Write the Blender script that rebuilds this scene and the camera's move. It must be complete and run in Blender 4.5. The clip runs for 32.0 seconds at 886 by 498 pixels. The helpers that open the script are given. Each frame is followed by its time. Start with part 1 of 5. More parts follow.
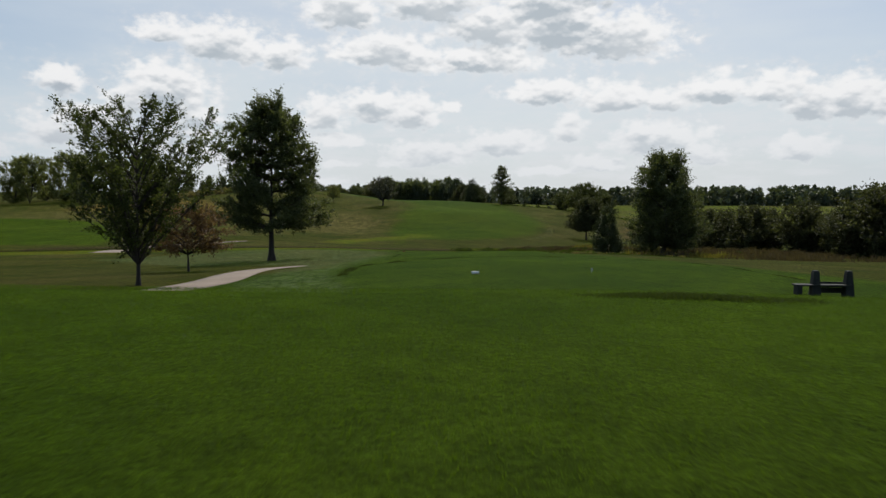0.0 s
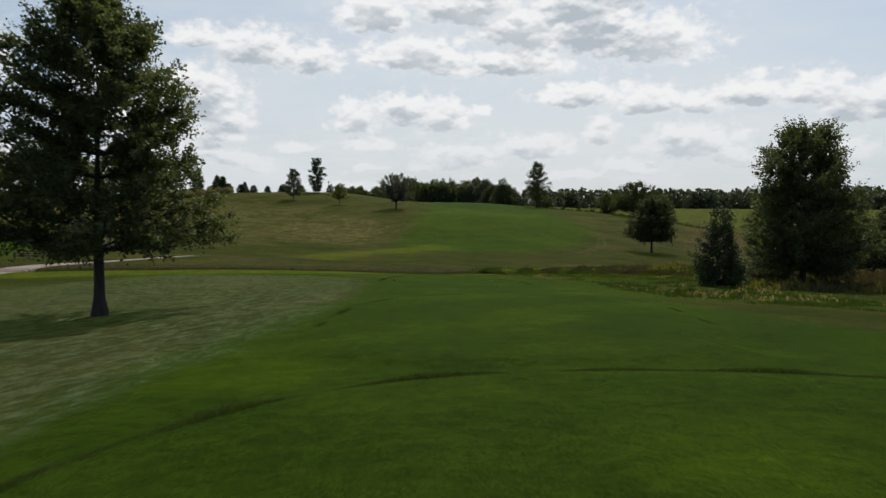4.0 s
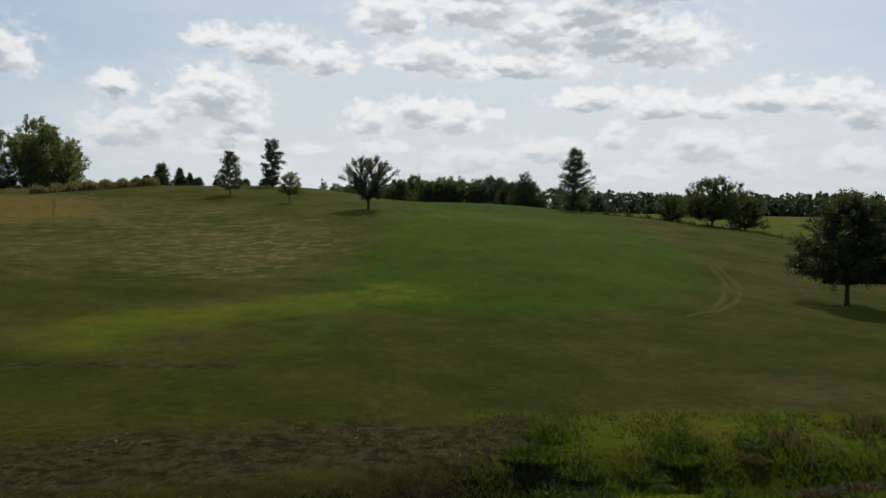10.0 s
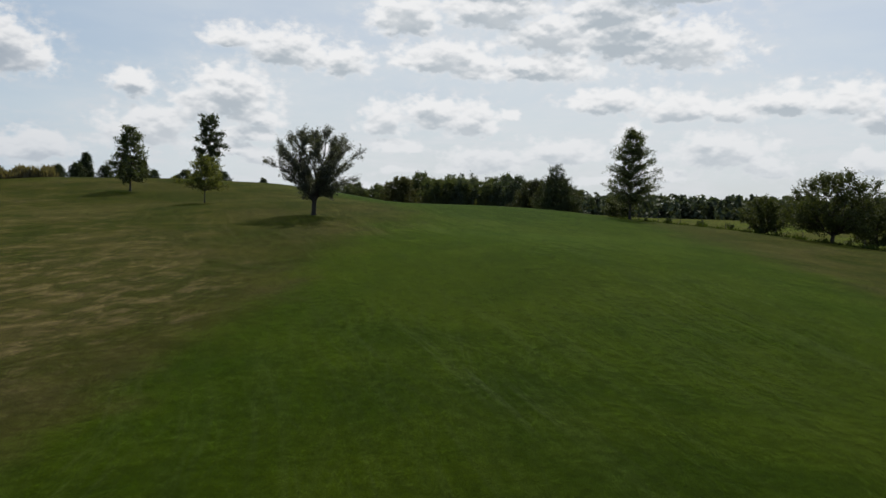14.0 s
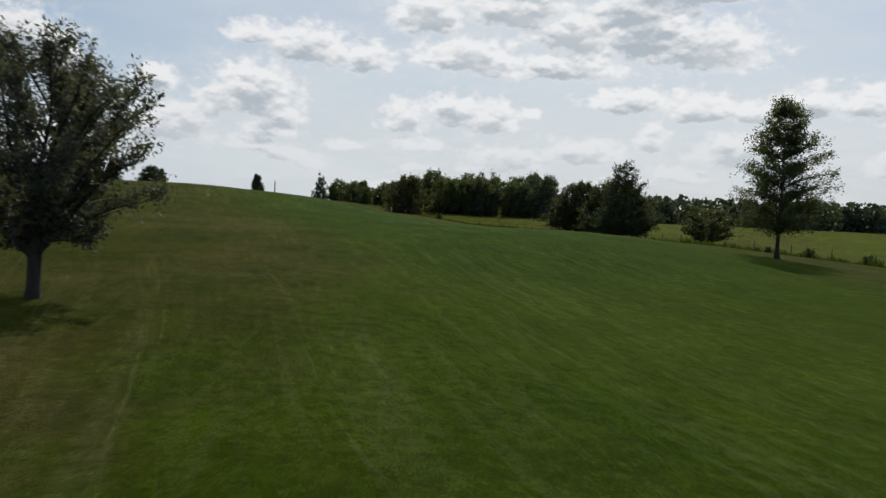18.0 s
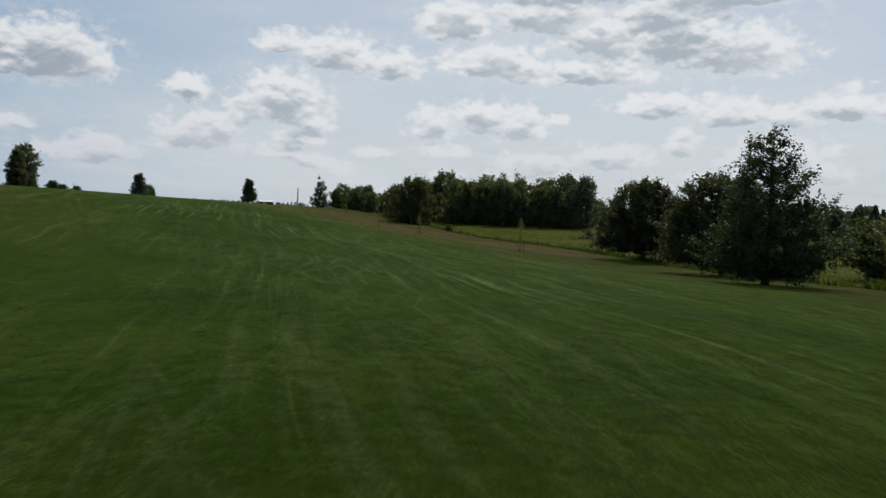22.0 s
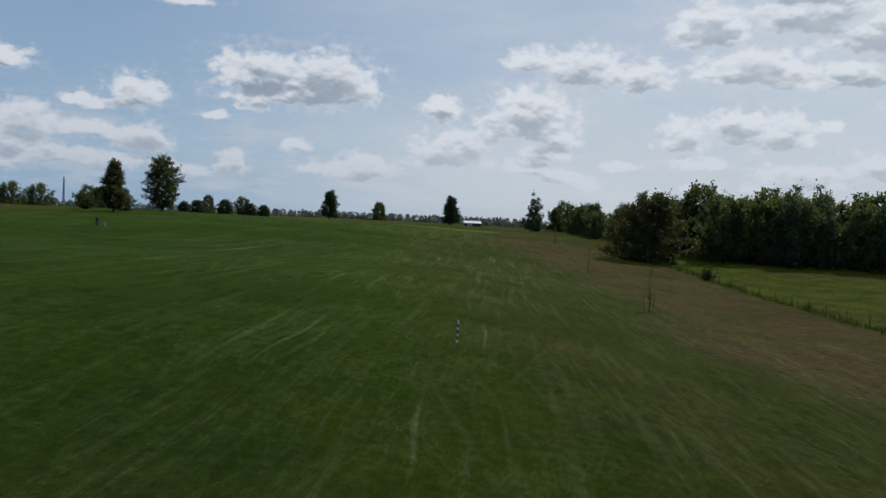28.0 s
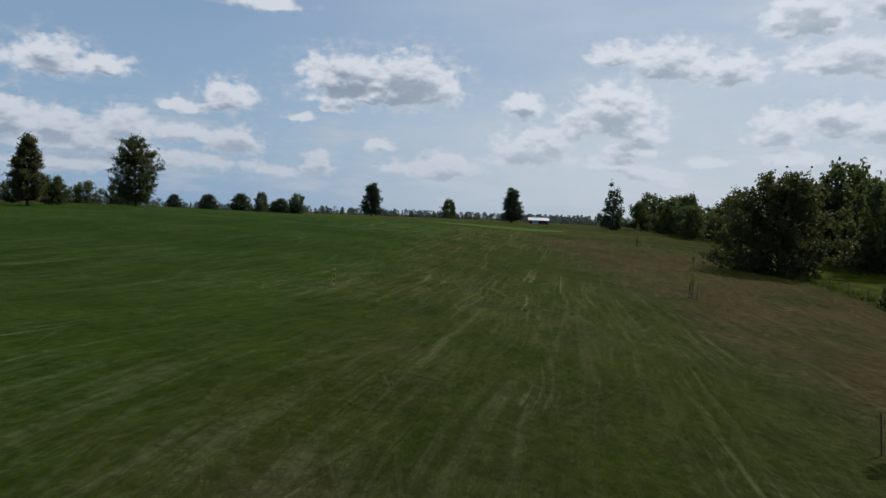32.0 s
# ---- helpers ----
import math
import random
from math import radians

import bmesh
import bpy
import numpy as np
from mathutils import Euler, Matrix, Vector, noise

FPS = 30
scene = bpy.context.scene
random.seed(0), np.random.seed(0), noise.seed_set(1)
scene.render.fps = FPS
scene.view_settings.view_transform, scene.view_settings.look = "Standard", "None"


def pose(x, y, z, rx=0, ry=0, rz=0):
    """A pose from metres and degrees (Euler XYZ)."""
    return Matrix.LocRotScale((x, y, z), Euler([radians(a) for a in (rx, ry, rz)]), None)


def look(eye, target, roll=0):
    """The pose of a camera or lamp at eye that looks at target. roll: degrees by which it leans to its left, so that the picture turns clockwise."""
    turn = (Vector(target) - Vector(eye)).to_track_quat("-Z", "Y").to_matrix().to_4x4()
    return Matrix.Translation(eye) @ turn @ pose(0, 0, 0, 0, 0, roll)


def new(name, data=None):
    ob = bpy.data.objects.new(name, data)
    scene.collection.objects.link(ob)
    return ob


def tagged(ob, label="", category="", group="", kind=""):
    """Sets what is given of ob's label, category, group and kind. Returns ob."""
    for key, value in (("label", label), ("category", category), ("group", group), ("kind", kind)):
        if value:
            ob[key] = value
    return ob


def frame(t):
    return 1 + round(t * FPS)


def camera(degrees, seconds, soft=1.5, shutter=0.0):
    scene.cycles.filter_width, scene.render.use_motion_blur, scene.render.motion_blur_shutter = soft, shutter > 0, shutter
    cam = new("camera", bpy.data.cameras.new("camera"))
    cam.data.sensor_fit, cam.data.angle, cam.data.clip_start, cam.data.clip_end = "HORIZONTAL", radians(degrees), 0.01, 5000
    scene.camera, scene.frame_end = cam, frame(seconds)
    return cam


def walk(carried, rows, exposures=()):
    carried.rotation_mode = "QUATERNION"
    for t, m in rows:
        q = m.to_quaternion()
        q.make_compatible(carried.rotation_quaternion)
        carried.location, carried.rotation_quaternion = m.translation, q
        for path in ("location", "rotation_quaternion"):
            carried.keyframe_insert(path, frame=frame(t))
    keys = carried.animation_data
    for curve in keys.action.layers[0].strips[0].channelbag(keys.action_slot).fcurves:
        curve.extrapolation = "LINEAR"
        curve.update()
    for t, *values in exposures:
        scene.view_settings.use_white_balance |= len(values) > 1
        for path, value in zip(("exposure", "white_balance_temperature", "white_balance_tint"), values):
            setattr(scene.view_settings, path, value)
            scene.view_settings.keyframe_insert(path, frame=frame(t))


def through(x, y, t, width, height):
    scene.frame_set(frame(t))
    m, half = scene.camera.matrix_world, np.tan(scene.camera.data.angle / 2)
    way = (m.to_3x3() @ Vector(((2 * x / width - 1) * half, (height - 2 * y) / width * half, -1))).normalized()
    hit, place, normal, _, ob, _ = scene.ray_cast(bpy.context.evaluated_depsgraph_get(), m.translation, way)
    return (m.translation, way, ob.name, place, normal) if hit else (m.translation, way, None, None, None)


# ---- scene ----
cam = camera(61.16, 32.0, soft=1.5, shutter=0.3)
PATH = [
    (0, pose(0.00, 0.00, 3.20, 86.55, -0.08, 0.00)),
    (0.5, pose(0.09, 3.22, 3.12, 86.55, -0.10, 0.02)),
    (1, pose(0.26, 6.82, 3.06, 86.56, -0.10, 0.03)),
    (1.5, pose(0.43, 10.92, 3.04, 86.55, -0.01, 0.12)),
    (2, pose(0.56, 15.58, 3.06, 86.62, -0.03, 1.42)),
    (2.5, pose(0.68, 20.48, 3.02, 86.71, -0.01, 1.70)),
    (3, pose(0.96, 25.49, 3.01, 86.73, -0.10, 1.98)),
    (3.5, pose(1.16, 30.43, 2.95, 86.81, -0.10, 2.11)),
    (4, pose(1.27, 35.39, 2.95, 86.80, -0.14, 2.30)),
    (4.5, pose(1.31, 40.38, 2.98, 86.78, -0.19, 2.50)),
    (5, pose(1.31, 45.38, 3.02, 86.77, -0.23, 2.70)),
    (5.5, pose(1.28, 50.41, 3.06, 86.76, -0.28, 2.90)),
    (6, pose(1.25, 55.46, 3.09, 86.77, -0.38, 2.96)),
    (6.5, pose(1.22, 60.43, 3.09, 86.77, -0.48, 3.02)),
    (7, pose(1.20, 65.43, 3.08, 86.78, -0.58, 3.09)),
    (7.5, pose(1.23, 70.57, 3.06, 86.81, -0.63, 3.09)),
    (8, pose(1.23, 75.71, 2.97, 86.82, -0.69, 3.10)),
    (8.5, pose(1.27, 80.88, 2.88, 86.87, -0.75, 3.14)),
    (9, pose(1.30, 86.11, 2.79, 86.93, -0.81, 3.17)),
    (9.5, pose(1.31, 91.48, 2.74, 86.96, -0.89, 3.22)),
    (10, pose(1.33, 96.96, 2.75, 87.01, -0.97, 3.26)),
    (10.5, pose(1.31, 102.46, 2.76, 86.99, -1.01, 3.37)),
    (11, pose(1.27, 108.06, 2.82, 86.98, -1.06, 3.47)),
    (11.5, pose(1.25, 113.81, 2.94, 86.99, -1.12, 3.63)),
    (12, pose(1.22, 119.67, 3.19, 87.06, -1.17, 3.75)),
    (12.5, pose(1.04, 125.51, 3.39, 87.11, -1.26, 3.91)),
    (13, pose(0.90, 131.51, 3.43, 87.12, -1.35, 4.02)),
    (13.5, pose(0.73, 137.54, 3.40, 87.08, -1.46, 4.16)),
    (14, pose(0.52, 143.61, 3.42, 87.04, -1.56, 4.30)),
    (14.5, pose(0.28, 149.60, 3.55, 87.02, -1.73, 4.48)),
    (15, pose(0.08, 155.61, 3.85, 86.97, -1.86, 4.68)),
    (15.5, pose(-0.12, 161.63, 4.28, 86.91, -2.00, 4.87)),
    (16, pose(-0.37, 167.68, 4.81, 86.86, -2.13, 5.06)),
    (16.5, pose(-0.71, 173.78, 5.39, 86.81, -2.25, 5.25)),
    (17, pose(-1.20, 179.93, 6.00, 86.84, -2.25, 5.37)),
    (17.5, pose(-1.61, 185.85, 6.09, 86.82, -2.30, 5.56)),
    (18, pose(-1.95, 191.72, 5.99, 86.83, -2.36, 5.76)),
    (18.5, pose(-2.16, 197.45, 5.93, 86.85, -2.33, 5.87)),
    (19, pose(-2.21, 203.15, 5.97, 86.83, -2.27, 5.96)),
    (19.5, pose(-2.19, 208.86, 6.21, 86.87, -2.16, 6.16)),
    (20, pose(-2.16, 214.64, 6.43, 86.94, -2.08, 6.36)),
    (20.5, pose(-2.13, 220.73, 6.51, 86.97, -2.15, 6.58)),
    (21, pose(-2.18, 226.99, 6.59, 87.00, -2.23, 6.80)),
    (21.5, pose(-2.20, 233.14, 6.63, 87.12, -2.15, 7.12)),
    (22, pose(-2.38, 239.18, 6.76, 87.26, -2.06, 7.91)),
    (22.5, pose(-2.53, 245.09, 6.89, 87.38, -2.06, 8.74)),
    (23, pose(-2.68, 250.93, 7.05, 87.44, -2.14, 12.02)),
    (23.5, pose(-2.94, 256.69, 7.28, 87.49, -2.19, 15.91)),
    (24, pose(-3.45, 262.26, 7.54, 87.52, -2.26, 19.27)),
    (24.5, pose(-4.14, 267.72, 7.96, 87.55, -2.20, 22.84)),
    (25, pose(-4.89, 273.09, 8.43, 87.55, -2.27, 24.22)),
    (25.5, pose(-5.79, 278.38, 8.88, 87.62, -2.31, 24.46)),
    (26, pose(-6.87, 283.58, 9.27, 87.68, -2.34, 25.70)),
    (26.5, pose(-8.01, 288.73, 9.56, 87.68, -2.46, 25.90)),
    (27, pose(-9.31, 293.82, 9.79, 87.69, -2.43, 26.07)),
    (27.5, pose(-10.72, 298.85, 9.93, 87.70, -2.40, 26.25)),
    (28, pose(-12.19, 303.82, 10.01, 87.71, -2.37, 26.42)),
    (28.5, pose(-13.66, 308.74, 10.00, 87.73, -2.33, 26.59)),
    (29, pose(-15.11, 313.60, 9.92, 87.74, -2.22, 26.76)),
    (29.5, pose(-16.58, 318.46, 9.80, 87.72, -2.08, 27.87)),
    (30, pose(-18.01, 323.49, 9.76, 87.70, -2.05, 29.36)),
    (30.5, pose(-19.44, 328.55, 9.72, 87.58, -1.94, 30.34)),
    (31, pose(-21.03, 333.50, 9.71, 87.48, -2.02, 31.31)),
    (31.5, pose(-22.70, 338.35, 9.65, 87.45, -2.10, 32.21)),
    (32, pose(-24.42, 343.21, 9.63, 87.38, -2.08, 32.66)),
]
EXPOSURES = [(0, 0.05, 6500, 10), (14, 0.0, 6480, 10), (21, -0.09, 6380, 10), (24, -0.21, 6200, 10), (28, -0.24, 6050, 10), (32, -0.27, 5950, 10)]
walk(cam, PATH, EXPOSURES)

# ---- sky, sun ----
SUN_AZ, SUN_EL = radians(11), radians(50)      # clockwise from +y, above the horizon
# cumulus lobes: azimuth, elevation of the flat base, half width, height, in degrees
BANK = [(-7.4, 13.94, 2.96, 2.08), (-0.8, 14.5, 4.66, 1.97), (-4.4, 11.13, 4.05, 1.63), (2.9, 10.51, 5.25, 1.43), (3.6, 12.89, 3.97, 2.09), (8.8, 12.83, 4.25, 2.84), (12.8, 11.63, 4.61, 2.34), (7.5, 14.65, 3.27, 1.69), (-2.4, 10.45, 2.35, 1.13), (12.3, 15.91, 7.81, 1.87), (0.8, 16.63, 9.2, 1.92)]
STREET = [(-20.1, 11.73, 2.43, 1.07), (-16.1, 11.08, 3.86, 1.79), (-12.0, 10.56, 2.17, 1.52), (-9.0, 6.36, 1.91, 1.74), (-5.1, 7.08, 2.78, 1.58), (-2.3, 6.53, 2.35, 1.69), (-7.7, 4.69, 2.14, 0.64), (0.5, 7.04, 0.85, 0.63)]
LEFT = [(-26.9, 8.03, 1.73, 1.34), (-20.1, 7.64, 3.34, 2.41), (-22.6, 7.05, 1.53, 1.59), (-18.5, 6.31, 2.2, 0.92), (-26.2, 4.73, 3.11, 1.87), (-24.5, 5.74, 1.57, 1.29), (-19.1, 5.14, 2.07, 0.92), (-20.3, 4.07, 2.37, 0.72), (-17.1, 3.25, 2.44, 0.73)]
RIGHT = [(8.1, 8.16, 3.68, 1.23), (12.8, 7.71, 2.95, 1.51), (16.8, 7.25, 2.25, 1.18), (20.0, 7.8, 2.69, 1.54), (23.7, 7.89, 2.86, 1.4), (25.9, 6.43, 2.1, 1.75), (9.5, 5.47, 1.54, 1.55), (28.7, 6.78, 2.44, 2.0), (32.0, 5.83, 2.26, 1.51), (15.8, 4.53, 3.81, 1.61), (19.2, 3.5, 2.19, 1.09), (25.4, 3.74, 2.13, 1.12)]
LOW = [(-1.0, 3.68, 3.43, 1.29), (4.3, 4.43, 3.36, 1.27), (5.4, 4.28, 2.09, 0.85), (11.6, 2.91, 2.4, 0.83), (-3.1, 3.01, 2.15, 0.65), (-7.8, 2.92, 1.71, 0.54), (-10.0, 1.62, 2.55, 0.43), (7.9, 2.36, 2.89, 0.48), (-13.4, 4.38, 1.67, 0.53)]
CROWN = [(-36.1, 9.35, 3.05, 2.59), (-33.8, 9.13, 2.18, 1.65), (-32.9, 3.62, 2.23, 1.15), (-35.6, 3.34, 1.96, 0.65), (-18.5, 3.69, 1.85, 0.73), (-16.0, 3.1, 1.67, 0.74)]
WEST = [(-60.5, 9.31, 2.6, 1.63), (-57.1, 9.27, 1.8, 0.84), (-48.9, 7.91, 2.18, 1.3), (-51.7, 7.1, 2.07, 0.49), (-39.9, 9.77, 3.76, 2.04), (-35.3, 9.72, 3.32, 2.27), (-38.2, 8.52, 4.63, 1.04), (-41.1, 7.56, 1.16, 0.47), (-43.6, 6.6, 1.31, 0.47), (-46.4, 14.65, 2.46, 0.67)]
SHELF = [(-60.0, 5.0, 2.48, 1.4), (-55.5, 5.22, 1.96, 1.46), (-48.3, 4.71, 1.77, 1.43), (-51.8, 5.15, 2.26, 0.9), (-58.3, 4.05, 5.11, 0.86), (-52.9, 3.11, 6.3, 0.8), (-59.6, 2.58, 4.0, 0.76), (-37.8, 5.0, 1.19, 0.8), (-42.2, 3.35, 1.16, 1.27), (-32.9, 3.4, 3.09, 1.07), (-44.9, 2.6, 2.03, 0.63), (-63.8, 5.13, 2.75, 1.79), (-66.4, 3.57, 2.58, 1.31)]


class Tree:
    """A small hand for node trees."""

    def __init__(self, nt):
        self.nt = nt

    def add(self, kind, **props):
        n = self.nt.nodes.new(kind)
        for k, v in props.items():
            if k == "operation":
                n.operation = v
            elif k == "blend_type":
                n.blend_type = v
            elif k == "data_type":
                n.data_type = v
            elif k == "attribute_name":
                n.attribute_name = v
        return n

    def put(self, sock, val):
        if isinstance(val, bpy.types.NodeSocket):
            self.nt.links.new(val, sock)
        elif isinstance(val, (tuple, list)) and len(val) == 3 and sock.type == "RGBA":
            sock.default_value = (*val, 1)
        else:
            sock.default_value = val

    def math(self, op, a, b=0.0, c=0.0, clamp=False):
        n = self.add("ShaderNodeMath", operation=op)
        n.use_clamp = clamp
        for s, v in zip(n.inputs, (a, b, c)):
            self.put(s, v)
        return n.outputs[0]

    def vmath(self, op, a, b=(0, 0, 0)):
        n = self.add("ShaderNodeVectorMath", operation=op)
        self.put(n.inputs[0], a)
        self.put(n.inputs[1], b)
        return n.outputs["Value"] if op in ("LENGTH", "DOT_PRODUCT") else n.outputs[0]

    def mix(self, f, a, b, blend="MIX"):
        n = self.add("ShaderNodeMix", data_type="RGBA")
        n.blend_type = blend
        n.clamp_factor = True
        self.put(n.inputs[0], f)
        self.put(n.inputs[6], a)
        self.put(n.inputs[7], b)
        return n.outputs[2]

    def ramp(self, v, lo, hi, out0=0.0, out1=1.0):
        n = self.add("ShaderNodeMapRange")
        n.interpolation_type = "SMOOTHSTEP"
        for s, val in zip(n.inputs, (v, lo, hi, out0, out1)):
            self.put(s, val)
        return n.outputs[0]

    def noise(self, vec, scale, detail=4.0, rough=0.55):
        n = self.add("ShaderNodeTexNoise")
        self.put(n.inputs["Vector"], vec)
        n.inputs["Scale"].default_value = scale
        n.inputs["Detail"].default_value = detail
        n.inputs["Roughness"].default_value = rough
        return n.outputs[0]

    def noise_color(self, vec, scale, detail=2.0):
        n = self.add("ShaderNodeTexNoise")
        self.put(n.inputs["Vector"], vec)
        n.inputs["Scale"].default_value = scale
        n.inputs["Detail"].default_value = detail
        return n.outputs[1]

    def stretch(self, vec, sx, sy, sz, turn=0.0):
        if turn:
            r = self.add("ShaderNodeMapping")
            self.put(r.inputs[0], vec)
            r.inputs["Rotation"].default_value = (0, 0, turn)
            vec = r.outputs[0]
        n = self.add("ShaderNodeMapping")
        self.put(n.inputs[0], vec)
        n.inputs["Scale"].default_value = (sx, sy, sz)
        return n.outputs[0]


def cloud_group():
    """Thickness of the cumulus field at (azimuth, elevation) in degrees: round heads over flat bases."""
    g = bpy.data.node_groups.new("cumulus", "ShaderNodeTree")
    g.interface.new_socket("at", in_out="INPUT", socket_type="NodeSocketVector")
    g.interface.new_socket("density", in_out="OUTPUT", socket_type="NodeSocketFloat")
    t = Tree(g)
    gi, go = t.add("NodeGroupInput"), t.add("NodeGroupOutput")
    at = gi.outputs[0]
    field = None
    for az, el, w, h in BANK + STREET + LEFT + RIGHT + LOW + CROWN + WEST + SHELF:
        d = t.vmath("MULTIPLY", t.vmath("SUBTRACT", at, (az, el, 0)), (1 / w, 1 / h, 0))
        r = t.vmath("LENGTH", t.vmath("MAXIMUM", d, t.vmath("MULTIPLY", d, (-1, -1.7, 0))))
        field = r if field is None else t.math("SMOOTH_MIN", field, r, 0.35)
    t.nt.links.new(t.math("SUBTRACT", 1.0, field), go.inputs[0])
    return g


def build_world():
    world = bpy.data.worlds.new("sky")
    scene.world = world
    world.use_nodes = True
    world.cycles.sampling_method, world.cycles.sample_map_resolution = "MANUAL", 512
    nt = world.node_tree
    nt.nodes.clear()
    t = Tree(nt)
    sky = t.add("ShaderNodeTexSky")
    sky.sky_type, sky.sun_disc = "NISHITA", False
    sky.sun_elevation, sky.sun_rotation = SUN_EL, SUN_AZ
    sky.air_density, sky.dust_density, sky.ozone_density = 1.0, 1.2, 1.0
    way = t.add("ShaderNodeTexCoord").outputs["Generated"]
    sep = t.add("ShaderNodeSeparateXYZ")
    t.put(sep.inputs[0], way)
    x, y, z = sep.outputs
    az = t.math("MULTIPLY", t.math("ARCTAN2", x, y), 180 / math.pi)
    el = t.math("MULTIPLY", t.math("ARCSINE", z), 180 / math.pi)
    comb = t.add("ShaderNodeCombineXYZ")
    t.put(comb.inputs[0], az)
    t.put(comb.inputs[1], el)
    flat = comb.outputs[0]
    half = (0.5, 0.5, 0.5)
    # ragged outlines: push the lookup about with noise, coarse then fine
    wob = t.vmath("SUBTRACT", t.noise_color(t.stretch(flat, 0.34, 0.6, 1), 1.0, 3.0), half)
    fine = t.vmath("SUBTRACT", t.noise_color(t.stretch(flat, 1.1, 1.6, 1), 1.0, 4.0), half)
    body = t.vmath("ADD", flat, t.vmath("MULTIPLY", wob, (2.0, 1.1, 0)))
    at = t.vmath("ADD", body, t.vmath("MULTIPLY", fine, (0.6, 0.4, 0)))
    grp = cloud_group()

    def thickness(where):
        n = t.add("ShaderNodeGroup")
        n.node_tree = grp
        t.put(n.inputs[0], where)
        return n.outputs[0]

    def heads(size, up=0.0):
        cells = t.add("ShaderNodeTexVoronoi")
        cells.feature = "SMOOTH_F1"
        t.put(cells.inputs["Vector"], t.vmath("ADD", t.stretch(flat, size, size * 1.35, 1), t.vmath("ADD", t.vmath("MULTIPLY", fine, (0.5, 0.5, 0)), (0, up, 0))))
        cells.inputs["Scale"].default_value, cells.inputs["Detail"].default_value, cells.inputs["Smoothness"].default_value = 1.0, 0.0, 0.35
        return t.math("SUBTRACT", 0.45, cells.outputs["Distance"])

    big, small = heads(0.75), heads(1.9)
    knobs = t.math("ADD", t.math("MULTIPLY", big, 0.50), t.math("MULTIPLY", small, 0.26))
    relief = t.math("ADD", t.math("MULTIPLY", t.math("SUBTRACT", heads(0.75, 0.28), big), 0.9), t.math("MULTIPLY", t.math("SUBTRACT", heads(1.9, 0.28), small), 0.35))
    grain = t.math("SUBTRACT", t.noise(t.stretch(flat, 1.0, 1.5, 1), 1.0, 6.0, 0.6), 0.5)
    thick = thickness(at)
    dens = t.math("ADD", thick, t.math("ADD", knobs, t.math("MULTIPLY", grain, 0.9)))
    # the rest of the dome, above and behind, carries scattered cumulus too
    rest = t.ramp(t.noise(t.stretch(way, 3.0, 3.0, 6.0), 1.0, 6.0), 0.54, 0.66)
    rest = t.math("MULTIPLY", rest, t.math("MAXIMUM", t.ramp(el, 18, 26), t.ramp(t.math("ABSOLUTE", t.math("ADD", az, 16)), 56, 70)))
    cover = t.math("MAXIMUM", t.ramp(dens, -0.26, 0.30), t.math("MULTIPLY", rest, 0.65))
    # thin shreds round the heads and small broken cloud low down
    shred = t.math("MULTIPLY", t.ramp(dens, -0.9, 0.1, 0.0, 0.6), t.ramp(grain, -0.12, 0.16))
    low = t.ramp(t.noise(t.stretch(flat, 0.16, 0.75, 1), 1.0, 6.0, 0.6), 0.44, 0.66)
    low = t.math("MULTIPLY", low, t.math("MULTIPLY", t.ramp(el, 0.4, 1.6), t.ramp(el, 5.0, 9.5, 0.6, 0.0)))
    wisps = t.math("MAXIMUM", shred, low)
    # thin high veil that whitens the sky ahead under the sun
    veil = t.noise(t.stretch(flat, 0.035, 0.13, 1), 1.0, 5.0)
    toward = t.ramp(t.math("ABSOLUTE", t.math("SUBTRACT", az, 4)), 14, 58, 1.0, 0.0)
    thin = t.math("MULTIPLY", t.ramp(veil, 0.25, 0.75), t.math("ADD", t.math("MULTIPLY", toward, 0.85), 0.05))
    thin = t.math("MULTIPLY", thin, t.ramp(el, 18, 40, 1.0, 0.12))
    haze = t.math("SUBTRACT", t.ramp(el, -1.0, 16.0, 0.85, 0.42), t.ramp(el, 16, 42, 0.0, 0.38))
    base = t.mix(haze, sky.outputs[0], t.mix(toward, (3.7, 5.4, 7.3), (6.6, 7.2, 7.8)))
    base = t.mix(thin, base, (7.7, 8.25, 8.5))
    base = t.mix(wisps, base, t.mix(toward, (6.5, 6.8, 7.2), (8.0, 8.2, 8.5)))
    # grey undersides: in the shade of the cloud above them; white heads and thin rims
    over = thickness(t.vmath("ADD", t.vmath("ADD", body, t.vmath("MULTIPLY", fine, (0.5, 0.4, 0))), (0.1, 0.8, 0)))
    over = t.math("ADD", over, t.math("ADD", t.math("MULTIPLY", grain, 0.7), relief))
    deep = t.ramp(t.noise(t.stretch(flat, 0.16, 0.3, 1), 1.0, 2.0), 0.34, 0.62, 0.8, 1.1)
    shade = t.math("MULTIPLY", t.math("MULTIPLY", t.ramp(over, 0.0, 0.85), deep), t.ramp(dens, -0.3, 0.2))
    grey = t.mix(toward, (3.2, 3.8, 4.6), (4.9, 5.5, 6.0))
    white = t.mix(toward, (9.3, 9.3, 9.3), (9.9, 9.9, 9.9))
    col = t.mix(shade, white, grey)
    # low cloud is far cloud: the haze in between takes its contrast
    col = t.mix(t.ramp(el, 1.5, 9.5, 0.62, 0.0), col, t.mix(toward, (5.5, 6.0, 6.7), (7.2, 7.6, 8.0)))
    full = t.mix(t.math("MULTIPLY", cover, 0.93), base, col)
    bg = t.add("ShaderNodeBackground")
    t.put(bg.inputs[0], full)
    bg.inputs[1].default_value = 0.088
    out = t.add("ShaderNodeOutputWorld")
    nt.links.new(bg.outputs[0], out.inputs[0])


